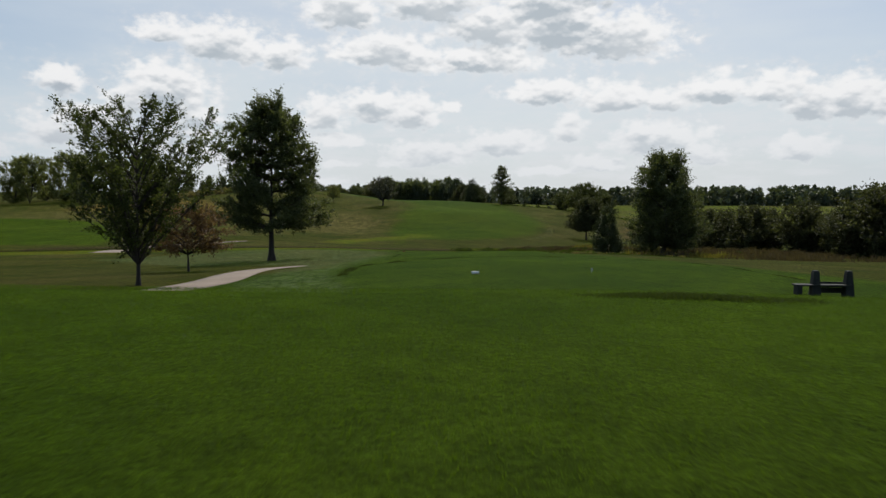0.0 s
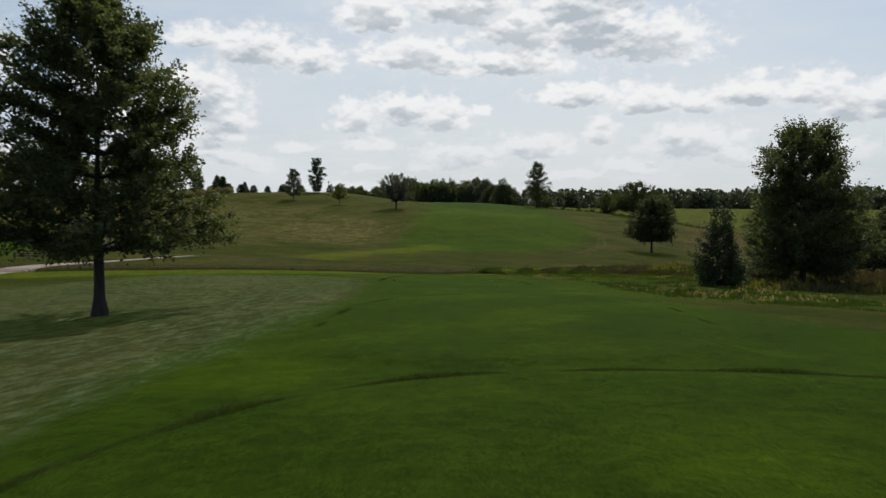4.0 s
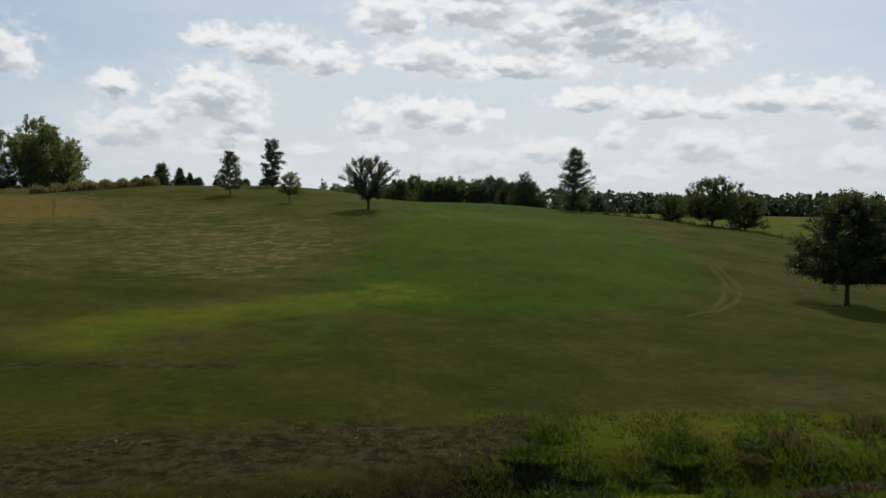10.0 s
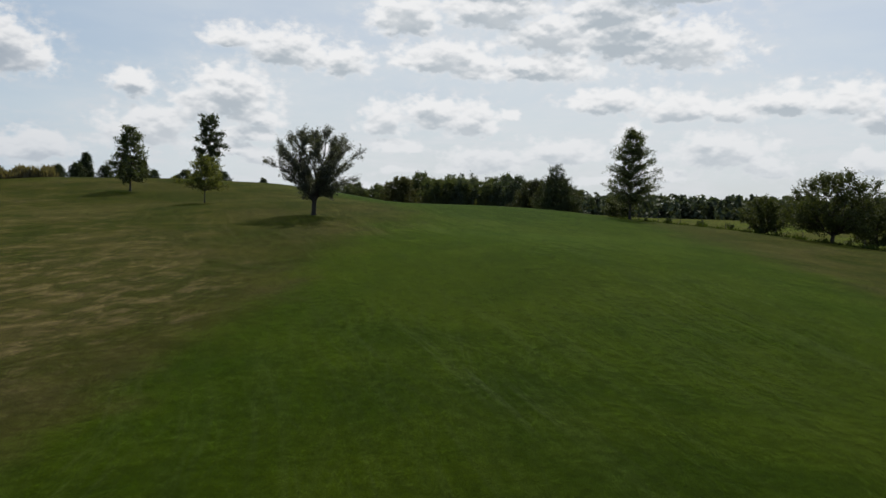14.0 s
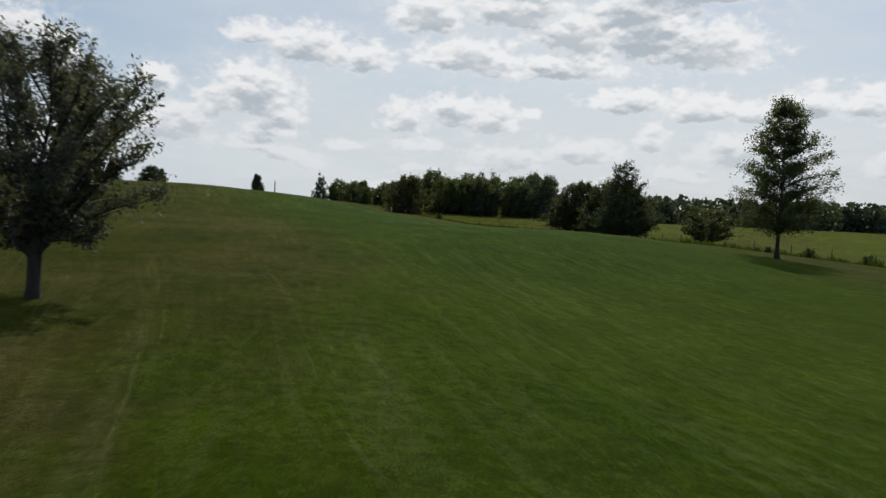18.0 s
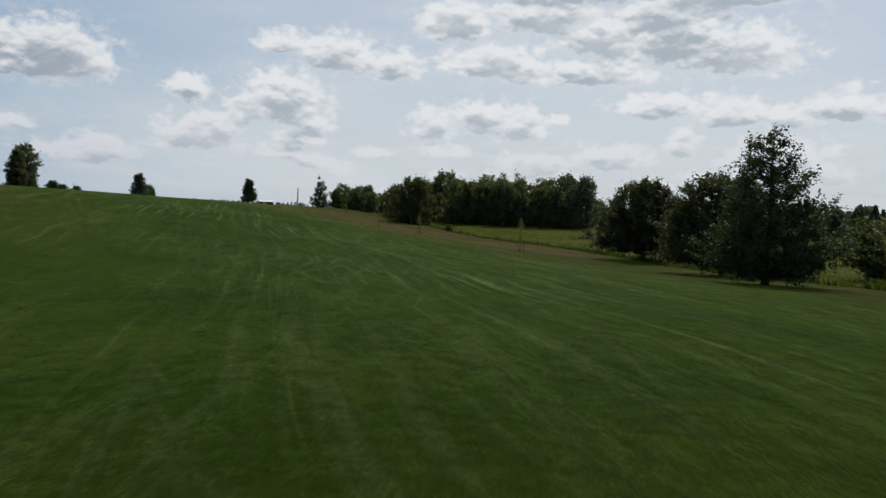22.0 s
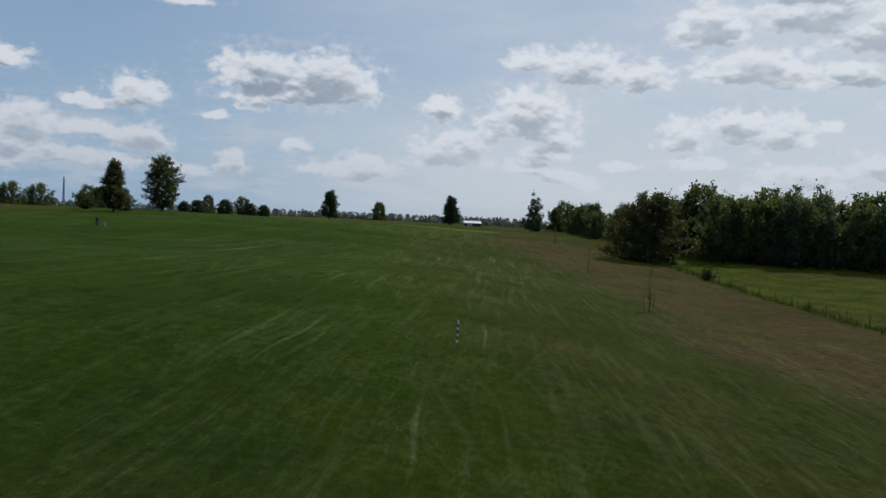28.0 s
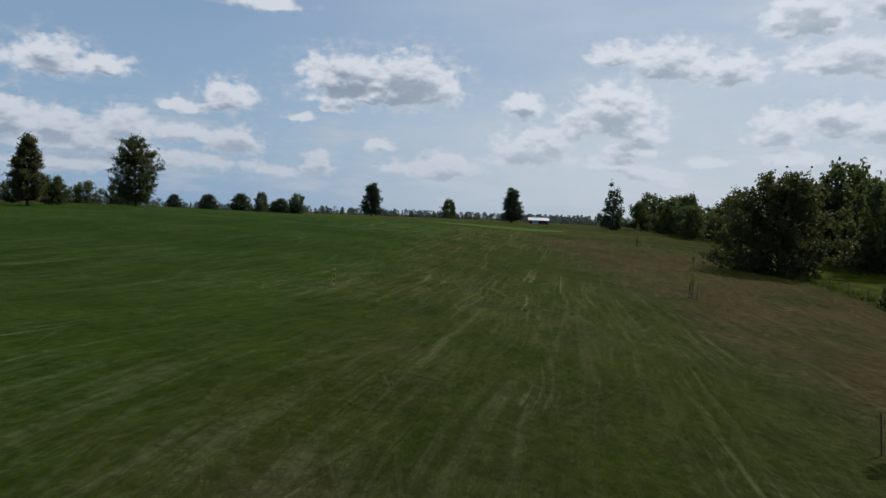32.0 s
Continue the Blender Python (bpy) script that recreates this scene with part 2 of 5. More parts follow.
build_world()
sun = new("sun", bpy.data.lights.new("sun", "SUN"))
sun.data.energy, sun.data.angle, sun.data.color = 5.0, radians(0.6), (1.0, 0.95, 0.86)
sun.matrix_world = look((0, 0, 60), (-math.sin(SUN_AZ) * math.cos(SUN_EL), -math.cos(SUN_AZ) * math.cos(SUN_EL), 60 - math.sin(SUN_EL)))

# ---- the lie of the land ----
# cross sections of the ground, every row one station along the hole
ACROSS = np.array([-150., -85., -45., -18., 5., 28., 75.])
SECTIONS = {
    -30: (-0.2, 0.6, 0.6, 0.2, -0.1, -0.0, 1.0),
    30: (-1.6, -1.3, -0.9, -0.4, 0.2, -0.5, -1.4),
    65: (-2.0, -2.6, -2.4, -2.0, -0.9, -1.8, -3.3),
    95: (-1.9, -3.4, -3.2, -2.7, -3.1, -3.4, -4.4),
    117: (-1.5, -3.4, -3.0, -3.4, -4.1, -3.6, -5.2),
    140: (-1.0, -2.4, -2.7, -3.6, -3.8, -4.5, -6.7),
    165: (-0.3, -1.2, -2.0, -2.7, -2.4, -3.8, -7.5),
    195: (0.7, 0.7, 0.4, 0.4, 1.0, -1.4, -6.1),
    225: (1.8, 3.2, 3.1, 3.6, 1.8, 0.5, -3.9),
    260: (3.5, 6.7, 7.0, 4.6, 4.1, 2.1, -1.9),
    320: (7.0, 6.8, 7.4, 3.9, 1.9, 2.2, -1.5),
    400: (9.3, 7.8, 3.7, 1.6, 2.1, 2.6, 0.1),
    500: (8.3, 6.9, 4.4, 5.2, 4.6, 3.8, 2.2),
}
ALONG = np.array(sorted(SECTIONS))
LAND = np.array([SECTIONS[k] for k in sorted(SECTIONS)])


def weights(nodes, v):
    """Cubic Hermite weights of the nodes for each value."""
    v = np.clip(np.atleast_1d(v), nodes[0], nodes[-1])
    n = len(nodes)
    w = np.zeros((len(v), n))
    i = np.clip(np.searchsorted(nodes, v) - 1, 0, n - 2)
    h = nodes[i + 1] - nodes[i]
    u = (v - nodes[i]) / h
    r = np.arange(len(v))
    np.add.at(w, (r, i), 2 * u**3 - 3 * u**2 + 1)
    np.add.at(w, (r, i + 1), -2 * u**3 + 3 * u**2)
    for j, c in ((i, (u**3 - 2 * u**2 + u) * h), (i + 1, (u**3 - u**2) * h)):
        a, b = np.clip(j - 1, 0, n - 1), np.clip(j + 1, 0, n - 1)
        np.add.at(w, (r, b), c / (nodes[b] - nodes[a]))
        np.add.at(w, (r, a), -c / (nodes[b] - nodes[a]))
    return w


def smooth(v, lo, hi):
    u = np.clip((v - lo) / (hi - lo), 0, 1)
    return u * u * (3 - 2 * u)


def super_oval(x, y, cx, cy, rx, ry, p=3.0):
    """1 at the edge, less inside."""
    return (np.abs((x - cx) / rx) ** p + np.abs((y - cy) / ry) ** p) ** (1 / p)


TEES = ((5.5, 37.3, 10.1, 13.3, 0.10), (2.4, 63.0, 6.4, 10.3, 0.12), (-0.3, 95.0, 5.7, 8.6, 0.06))


def creek_y(x):
    """The ditch's line across the valley."""
    return np.interp(x, (-150, -60, -14, -9, -4.6, -1.9, 1.2, 6, 20, 60, 120), (96, 103, 108.5, 110.1, 112, 113.7, 115.4, 117, 118, 121, 128)) + 0.2 * np.sin(x * 0.5)


def height(x, y, detail=True):
    x, y = np.atleast_1d(np.asarray(x, float)), np.atleast_1d(np.asarray(y, float))
    z = np.einsum("ni,ij,nj->n", weights(ALONG, y), LAND, weights(ACROSS, x))
    out = np.maximum.reduce([-190 - x, x - 110, -60 - y, y - 560, np.zeros_like(x)])
    far = 1.5 + 2.5 * np.sin(x * 0.0031 + 1) * np.cos(y * 0.0027) + 1.5 * np.sin(x * 0.0013 - y * 0.0017)
    k = smooth(out, 0, 420)
    z = z * (1 - k) + (far - np.clip(out - 420, 0, 4000) * 0.0012) * k
    if detail:
        z = z + 0.10 * np.sin(x * 0.21 + 1.3 * np.sin(y * 0.07)) * np.sin(y * 0.17) * smooth(y, 110, 150)
        for cx, cy, rx, ry, up in TEES:
            r = super_oval(x, y, cx, cy, rx, ry)
            z = z - up * smooth(r, 1.0, 1.0 + 0.7 / rx) * (1 - smooth(r, 1.5, 2.4))
        edge = 11.3 + 0.25 * np.sin(x * 0.45)
        z = z + (1.80 - 0.022 * np.clip(x, -16, 16)) * (1 - smooth(y, edge - 0.6, edge + 2.8)) * smooth(x, -60, -30) * (1 - smooth(x, 45, 80)) * smooth(y, -70, -35)
        d = (y - creek_y(x)) / 1.05
        z = z - 0.85 * np.exp(-d * d) * smooth(x, -150, -60) * (1 - smooth(x, 40, 100))
    return z


def ground_at(x, y):
    return float(height(x, y)[0])


# ---- materials ----
def material(name):
    m = bpy.data.materials.new(name)
    m.use_nodes = True
    t = Tree(m.node_tree)
    return m, t, m.node_tree.nodes["Principled BSDF"]


def finish(t, bsdf, col, rough=0.8, bump=None, strength=0.3, dist=0.02, spec=0.3):
    t.put(bsdf.inputs["Base Color"], col)
    t.put(bsdf.inputs["Roughness"], rough)
    bsdf.inputs["Specular IOR Level"].default_value = spec
    if bump is not None:
        b = t.add("ShaderNodeBump")
        b.inputs["Strength"].default_value = strength
        b.inputs["Distance"].default_value = dist
        t.put(b.inputs["Height"], bump)
        t.nt.links.new(b.outputs[0], bsdf.inputs["Normal"])


def zone(t, name):
    n = t.add("ShaderNodeAttribute", attribute_name=name)
    return n.outputs["Fac"]


def grass_material():
    m, t, b = material("mown_grass")
    pos = t.add("ShaderNodeNewGeometry").outputs["Position"]
    big = t.noise(pos, 0.035, 4)
    mid = t.noise(pos, 0.22, 5)
    tuft = t.noise(pos, 2.2, 5, 0.65)
    blade = t.noise(pos, 19.0, 3, 0.7)
    edge = t.math("MULTIPLY", t.math("SUBTRACT", t.noise(pos, 0.35, 6, 0.62), 0.5), 0.8)

    def soft(name, gain=1.0):
        z = zone(t, name)
        inside = t.math("ADD", z, t.math("MULTIPLY", edge, gain))
        return t.math("MULTIPLY", t.ramp(inside, 0.25, 0.75), t.ramp(z, 0.0, 0.12))

    rough = t.mix(t.ramp(mid, 0.3, 0.7), (0.028, 0.036, 0.005), (0.050, 0.049, 0.010))
    rough = t.mix(t.math("MULTIPLY", t.ramp(t.noise(pos, 0.09, 6, 0.62), 0.45, 0.7), 0.6), rough, (0.078, 0.062, 0.025))
    fair = t.mix(t.ramp(mid, 0.25, 0.75), (0.025, 0.046, 0.0016), (0.041, 0.064, 0.0024))
    fair = t.mix(t.math("MULTIPLY", t.ramp(big, 0.4, 0.65), 0.5), fair, (0.051, 0.069, 0.005))
    tee = t.mix(t.ramp(mid, 0.25, 0.75), (0.024, 0.046, 0.0027), (0.036, 0.060, 0.004))
    col = t.mix(soft("meadow"), rough, t.mix(t.ramp(t.noise(pos, 0.3, 6, 0.66), 0.36, 0.64), (0.040, 0.046, 0.008), t.mix(t.ramp(big, 0.4, 0.6), (0.080, 0.092, 0.012), (0.084, 0.070, 0.020))))
    col = t.mix(t.math("MULTIPLY", soft("brown", 1.6), t.ramp(t.noise(pos, 0.12, 6, 0.6), 0.35, 0.62, 0.3, 0.92)), col, t.mix(t.ramp(tuft, 0.35, 0.7), (0.054, 0.035, 0.018), (0.100, 0.066, 0.036)))
    col = t.mix(t.math("MULTIPLY", soft("dry", 1.7), t.ramp(t.noise(t.stretch(pos, 0.8, 0.45, 1, 0.5), 1.1, 7, 0.76), 0.48, 0.61, 0.15, 0.9)), col, (0.160, 0.118, 0.058))
    col = t.mix(soft("straw", 1.4), col, t.mix(t.ramp(tuft, 0.3, 0.7), (0.078, 0.055, 0.018), (0.130, 0.088, 0.030)))
    col = t.mix(soft("fair"), col, fair)
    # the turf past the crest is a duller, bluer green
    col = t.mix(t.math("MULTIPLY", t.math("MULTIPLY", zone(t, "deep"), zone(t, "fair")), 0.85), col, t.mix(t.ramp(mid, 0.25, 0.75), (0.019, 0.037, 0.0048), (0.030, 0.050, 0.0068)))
    col = t.mix(t.math("MULTIPLY", soft("lush", 1.1), t.ramp(t.noise(pos, 0.4, 5, 0.6), 0.3, 0.6, 0.5, 1.0)), col, t.mix(t.ramp(mid, 0.35, 0.65), (0.070, 0.092, 0.006), (0.092, 0.088, 0.009)))
    # pale mowing streaks laid along the line of play
    warp = t.vmath("ADD", pos, t.vmath("MULTIPLY", t.noise_color(pos, 0.03, 3), (4.5, 4.5, 0)))
    s1 = t.ramp(t.noise(t.stretch(warp, 3.4, 0.075, 0.2, -0.42), 1.0, 4, 0.6), 0.50, 0.68)
    s2 = t.ramp(t.noise(t.stretch(warp, 3.8, 0.085, 0.2, -0.12), 1.0, 4, 0.6), 0.55, 0.72)
    s3 = t.ramp(t.noise(t.stretch(warp, 3.6, 0.085, 0.2, -0.78), 1.0, 4, 0.6), 0.57, 0.74)
    s4 = t.ramp(t.noise(t.stretch(warp, 0.8, 0.03, 0.2, -0.42), 1.0, 3, 0.6), 0.45, 0.68)
    w1 = t.ramp(t.noise(t.stretch(warp, 2.0, 0.065, 0.2, -0.38), 1.0, 6, 0.68), 0.46, 0.68)
    w2 = t.ramp(t.noise(t.stretch(warp, 2.2, 0.075, 0.2, -0.64), 1.0, 6, 0.68), 0.49, 0.70)
    w3 = t.ramp(t.noise(t.stretch(warp, 2.1, 0.075, 0.2, -0.14), 1.0, 6, 0.68), 0.49, 0.70)
    wisp = t.math("MAXIMUM", w1, t.math("MULTIPLY", t.math("MAXIMUM", w2, w3), 0.85))
    thin_s = t.math("MAXIMUM", s1, t.math("MULTIPLY", t.math("MAXIMUM", s2, s3), 0.7))
    streak = t.math("MAXIMUM", t.math("MULTIPLY", wisp, 0.5), t.math("MULTIPLY", thin_s, t.math("ADD", t.math("MULTIPLY", s4, 0.8), 0.3)))
    streak = t.math("MULTIPLY", streak, t.ramp(t.noise(pos, 0.045, 4), 0.34, 0.6, 0.3, 1.0))
    streak = t.math("MULTIPLY", streak, t.ramp(tuft, 0.25, 0.6, 0.5, 1.0))
    straw_col = t.mix(zone(t, "fair"), (0.215, 0.172, 0.092), (0.185, 0.215, 0.105))
    col = t.mix(t.math("MULTIPLY", streak, t.math("MULTIPLY", zone(t, "streaks"), 0.66)), col, straw_col)
    tee = t.mix(t.math("MULTIPLY", t.ramp(t.noise(pos, 0.13, 5, 0.6), 0.48, 0.68), 0.6), tee, (0.056, 0.088, 0.004))
    col = t.mix(soft("tee", 0.5), col, tee)
    palev = t.ramp(t.noise(t.stretch(pos, 1.5, 0.5, 0.2, 0.12), 1.9, 7, 0.76), 0.43, 0.63)
    col = t.mix(t.math("MULTIPLY", soft("pale", 1.4), t.math("ADD", t.math("MULTIPLY", palev, 0.6), 0.08)), col, (0.112, 0.138, 0.076))
    col = t.mix(soft("green"), col, (0.075, 0.13, 0.028))
    clod = t.add("ShaderNodeTexVoronoi")
    t.put(clod.inputs["Vector"], t.vmath("ADD", pos, t.vmath("MULTIPLY", t.noise_color(pos, 1.5, 2), (0.5, 0.5, 0))))
    clod.inputs["Scale"].default_value = 8.0
    crumb = t.math("MULTIPLY", t.ramp(clod.outputs["Distance"], 0.15, 0.55), t.ramp(tuft, 0.35, 0.6))
    col = t.mix(soft("mud", 2.0), col, t.mix(crumb, (0.020, 0.018, 0.007), (0.056, 0.044, 0.020)))
    col = t.mix(t.math("MULTIPLY", soft("track", 0.7), 0.5), col, (0.10, 0.092, 0.05))
    # dark line round each tee: the grass lip's shadow, painted into the colour
    sep = t.add("ShaderNodeSeparateXYZ")
    t.put(sep.inputs[0], t.vmath("ADD", pos, t.vmath("MULTIPLY", t.noise_color(pos, 0.5, 3), (0.5, 0.5, 0))))
    for cx, cy, rx, ry, up in TEES:
        p3 = t.math("POWER", t.math("ABSOLUTE", t.math("DIVIDE", t.math("SUBTRACT", sep.outputs[0], cx + 0.25), rx)), 3.0)
        q3 = t.math("POWER", t.math("ABSOLUTE", t.math("DIVIDE", t.math("SUBTRACT", sep.outputs[1], cy + 0.25), ry)), 3.0)
        off = t.math("MULTIPLY", t.math("ABSOLUTE", t.math("SUBTRACT", t.math("POWER", t.math("ADD", p3, q3), 1 / 3), 1.03)), rx)
        line = t.math("MULTIPLY", t.ramp(off, 0.04, 0.24, 1.0, 0.0), t.ramp(t.noise(pos, 0.22, 4), 0.32, 0.58, 0.05, 0.2))
        line = t.math("MULTIPLY", line, t.ramp(sep.outputs[1], cy - ry * 0.8, cy + ry * 0.3, 0.25, 1.0))
        col = t.mix(line, col, (0.010, 0.015, 0.003))
    # clumps, blades, worn specks
    clump = t.noise(t.stretch(pos, 1.0, 0.55, 1, -0.25), 0.6, 6, 0.72)
    col = t.mix(0.34, col, t.mix(t.ramp(clump, 0.3, 0.7), (0.68, 0.70, 0.72), (1.36, 1.32, 1.25)), "MULTIPLY")
    col = t.mix(0.5, col, t.mix(t.ramp(tuft, 0.28, 0.72), (0.6, 0.6, 0.6), (1.4, 1.38, 1.3)), "MULTIPLY")
    col = t.mix(0.6, col, t.mix(t.ramp(blade, 0.3, 0.7), (0.4, 0.4, 0.4), (1.65, 1.62, 1.45)), "MULTIPLY")
    speck = t.ramp(t.noise(pos, 0.9, 3, 0.75), 0.735, 0.78)
    col = t.mix(t.math("MULTIPLY", speck, 0.5), col, (0.10, 0.08, 0.04))
    hgt = t.math("ADD", t.math("MULTIPLY", tuft, 1.5), blade)
    col = t.mix(1.0, col, (0.39, 0.39, 0.50), "MULTIPLY")
    finish(t, b, col, 0.9, hgt, 0.5, 0.06, 0.009)
    # blades seen edge-on catch the light: a soft sheen of the grass's own colour
    b.inputs["Sheen Weight"].default_value = 1.0
    b.inputs["Sheen Roughness"].default_value = 0.28
    t.put(b.inputs["Sheen Tint"], t.mix(1.0, col, (7.0, 7.8, 2.1), "MULTIPLY"))
    return m


def leaf_material(name, low, high, through=0.25):
    m, t, b = material(name)
    geo = t.add("ShaderNodeNewGeometry")
    r = geo.outputs["Random Per Island"]
    pos = geo.outputs["Position"]
    f = t.math("ADD", t.math("MULTIPLY", r, 0.7), t.math("MULTIPLY", t.noise(pos, 0.9, 3), 0.5), clamp=True)
    col = t.mix(f, low, high)
    finish(t, b, col, 0.65, None, spec=0.12)
    tr = t.add("ShaderNodeBsdfTranslucent")
    t.put(tr.inputs[0], t.mix(1.0, col, (1.5, 1.6, 0.7), "MULTIPLY"))
    mx = t.add("ShaderNodeMixShader")
    mx.inputs[0].default_value = through
    t.nt.links.new(b.outputs[0], mx.inputs[1])
    t.nt.links.new(tr.outputs[0], mx.inputs[2])
    t.nt.links.new(mx.outputs[0], t.nt.nodes["Material Output"].inputs[0])
    return m


def plain(name, low, high, rough=0.7, scale=3.0, metal=0.0, bump=0.2, stretch=(1, 1, 1)):
    m, t, b = material(name)
    pos = t.add("ShaderNodeTexCoord").outputs["Object"]
    v = t.stretch(pos, *stretch)
    n1, n2 = t.noise(v, scale, 5, 0.6), t.noise(v, scale * 9, 4, 0.65)
    f = t.math("ADD", t.math("MULTIPLY", n1, 0.65), t.math("MULTIPLY", n2, 0.35))
    finish(t, b, t.mix(t.ramp(f, 0.3, 0.7), low, high), rough, n2, bump, 0.01)
    b.inputs["Metallic"].default_value = metal
    return m


GRASS = grass_material()
BARK = plain("bark", (0.020, 0.016, 0.013), (0.060, 0.050, 0.041), 0.9, 2.2, bump=0.8, stretch=(3, 3, 0.5))
OAK_LEAF = leaf_material("oak_leaves", (0.034, 0.044, 0.022), (0.094, 0.106, 0.046), 0.34)
ELM_LEAF = leaf_material("elm_leaves", (0.022, 0.031, 0.010), (0.066, 0.078, 0.024), 0.35)
CRAB_LEAF = leaf_material("crabapple_leaves", (0.070, 0.046, 0.028), (0.15, 0.090, 0.052), 0.3)
OLIVE_LEAF = leaf_material("olive_leaves", (0.050, 0.052, 0.040), (0.105, 0.108, 0.086), 0.25)
CEDAR_LEAF = leaf_material("cedar_needles", (0.024, 0.034, 0.018), (0.064, 0.078, 0.034), 0.2)
YOUNG_LEAF = leaf_material("honeylocust_leaves", (0.060, 0.068, 0.020), (0.125, 0.128, 0.040), 0.4)
POPLAR_LEAF = leaf_material("cottonwood_leaves", (0.062, 0.076, 0.028), (0.165, 0.175, 0.070), 0.36)
WOOD_LEAF = leaf_material("woodland_leaves", (0.028, 0.036, 0.014), (0.080, 0.090, 0.030), 0.3)
WOODS_LEAF = leaf_material("mixed_wood_leaves", (0.038, 0.050, 0.027), (0.104, 0.118, 0.052), 0.34)
PINE_LEAF = leaf_material("pine_needles", (0.036, 0.050, 0.032), (0.090, 0.108, 0.064), 0.2)
DUSKY_LEAF = leaf_material("dusky_leaves", (0.026, 0.031, 0.016), (0.074, 0.078, 0.035), 0.28)
# the two distant leaf colours have the pale air haze mixed in
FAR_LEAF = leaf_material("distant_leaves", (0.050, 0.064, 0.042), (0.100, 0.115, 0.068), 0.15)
HAZE_TINTED_LEAF = leaf_material("haze_tinted_leaves", (0.13, 0.15, 0.14), (0.19, 0.21, 0.19), 0.1)
RUSTY_LEAF = leaf_material("rust_oak_leaves", (0.038, 0.042, 0.019), (0.098, 0.096, 0.040), 0.3)
WEED = leaf_material("ditch_weeds", (0.026, 0.043, 0.006), (0.064, 0.086, 0.013), 0.3)
ROUGH_WEED = leaf_material("rough_weeds", (0.024, 0.044, 0.006), (0.060, 0.084, 0.012), 0.25)
MEADOW = leaf_material("meadow_blades", (0.060, 0.068, 0.013), (0.125, 0.120, 0.030), 0.35)
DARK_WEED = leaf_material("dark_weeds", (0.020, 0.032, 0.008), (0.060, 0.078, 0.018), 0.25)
REED = leaf_material("dry_reeds", (0.085, 0.072, 0.036), (0.19, 0.155, 0.085), 0.3)
BROWN_WEED = leaf_material("brown_brush", (0.045, 0.034, 0.020), (0.10, 0.075, 0.042), 0.2)
GOLD = leaf_material("goldenrod", (0.09, 0.085, 0.022), (0.17, 0.145, 0.035), 0.3)
CONCRETE = plain("path_concrete", (0.120, 0.094, 0.074), (0.185, 0.148, 0.118), 0.9, 0.6, bump=0.3)
DARK_PAINT = plain("dark_green_paint", (0.014, 0.016, 0.014), (0.032, 0.035, 0.030), 0.85, 4)
TURF_BLADE = leaf_material("turf_blades", (0.036, 0.066, 0.004), (0.074, 0.115, 0.010), 0.35)
POST_WOOD = plain("weathered_post", (0.055, 0.045, 0.036), (0.13, 0.11, 0.09), 0.9, 3, stretch=(2, 2, 0.4))
WHITE = plain("white_plastic", (0.66, 0.66, 0.64), (0.82, 0.82, 0.80), 0.45, 5, bump=0.05)
BLACK = plain("black_plastic", (0.012, 0.012, 0.013), (0.03, 0.03, 0.032), 0.5, 5, bump=0.05)
YELLOW = plain("yellow_paint", (0.50, 0.36, 0.03), (0.62, 0.46, 0.05), 0.5, 5, bump=0.05)
BLUE = plain("blue_paint", (0.010, 0.022, 0.09), (0.02, 0.04, 0.14), 0.5, 5, bump=0.05)
RED = plain("red_paint", (0.12, 0.020, 0.012), (0.19, 0.034, 0.020), 0.55, 5, bump=0.1)
STEEL = plain("galvanised_steel", (0.28, 0.28, 0.28), (0.45, 0.45, 0.44), 0.45, 4, metal=0.8)
RUSTY_WIRE = plain("rusty_wire", (0.05, 0.035, 0.025), (0.10, 0.075, 0.055), 0.8, 4, metal=0.3)
STAKE = plain("stake_wood", (0.055, 0.036, 0.024), (0.11, 0.075, 0.05), 0.9, 4)
SOIL = plain("bare_soil", (0.030, 0.020, 0.012), (0.060, 0.040, 0.024), 1.0, 6)
SOIL.node_tree.nodes["Principled BSDF"].inputs["Specular IOR Level"].default_value = 0.03
RED_ROOF = plain("red_metal_siding", (0.085, 0.028, 0.020), (0.13, 0.04, 0.028), 0.55, 0.5)
PALE_ROOF = plain("pale_metal_roof", (0.55, 0.55, 0.54), (0.72, 0.72, 0.70), 0.35, 0.4)
MAST_GREY = plain("mast_paint", (0.16, 0.17, 0.18), (0.22, 0.23, 0.24), 0.7, 1)
WATER_CRATE = plain("grey_tray", (0.24, 0.24, 0.25), (0.36, 0.36, 0.37), 0.6, 5)


# ---- mesh helpers ----
def raw_mesh(name, verts, faces, mat, sm=False):
    """A mesh from an array of vertices and one of faces, all of one size."""
    verts, faces = np.asarray(verts, np.float32), np.asarray(faces, np.int32)
    me = bpy.data.meshes.new(name)
    n, k = faces.shape
    me.vertices.add(len(verts))
    me.vertices.foreach_set("co", verts.ravel())
    me.loops.add(n * k)
    me.loops.foreach_set("vertex_index", faces.ravel())
    me.polygons.add(n)
    me.polygons.foreach_set("loop_start", np.arange(0, n * k, k, dtype=np.int32))
    me.polygons.foreach_set("loop_total", np.full(n, k, np.int32))
    if sm:
        me.polygons.foreach_set("use_smooth", np.ones(n, bool))
    me.update(calc_edges=True)
    me.materials.append(mat)
    return me


def thing(name, x, y, label, category, group="", turn=0.0, z=None):
    ob = new(name)
    ob.empty_display_size = 0.2
    ob.matrix_basis = pose(x, y, ground_at(x, y) if z is None else z, 0, 0, turn)
    return tagged(ob, label, category, group)


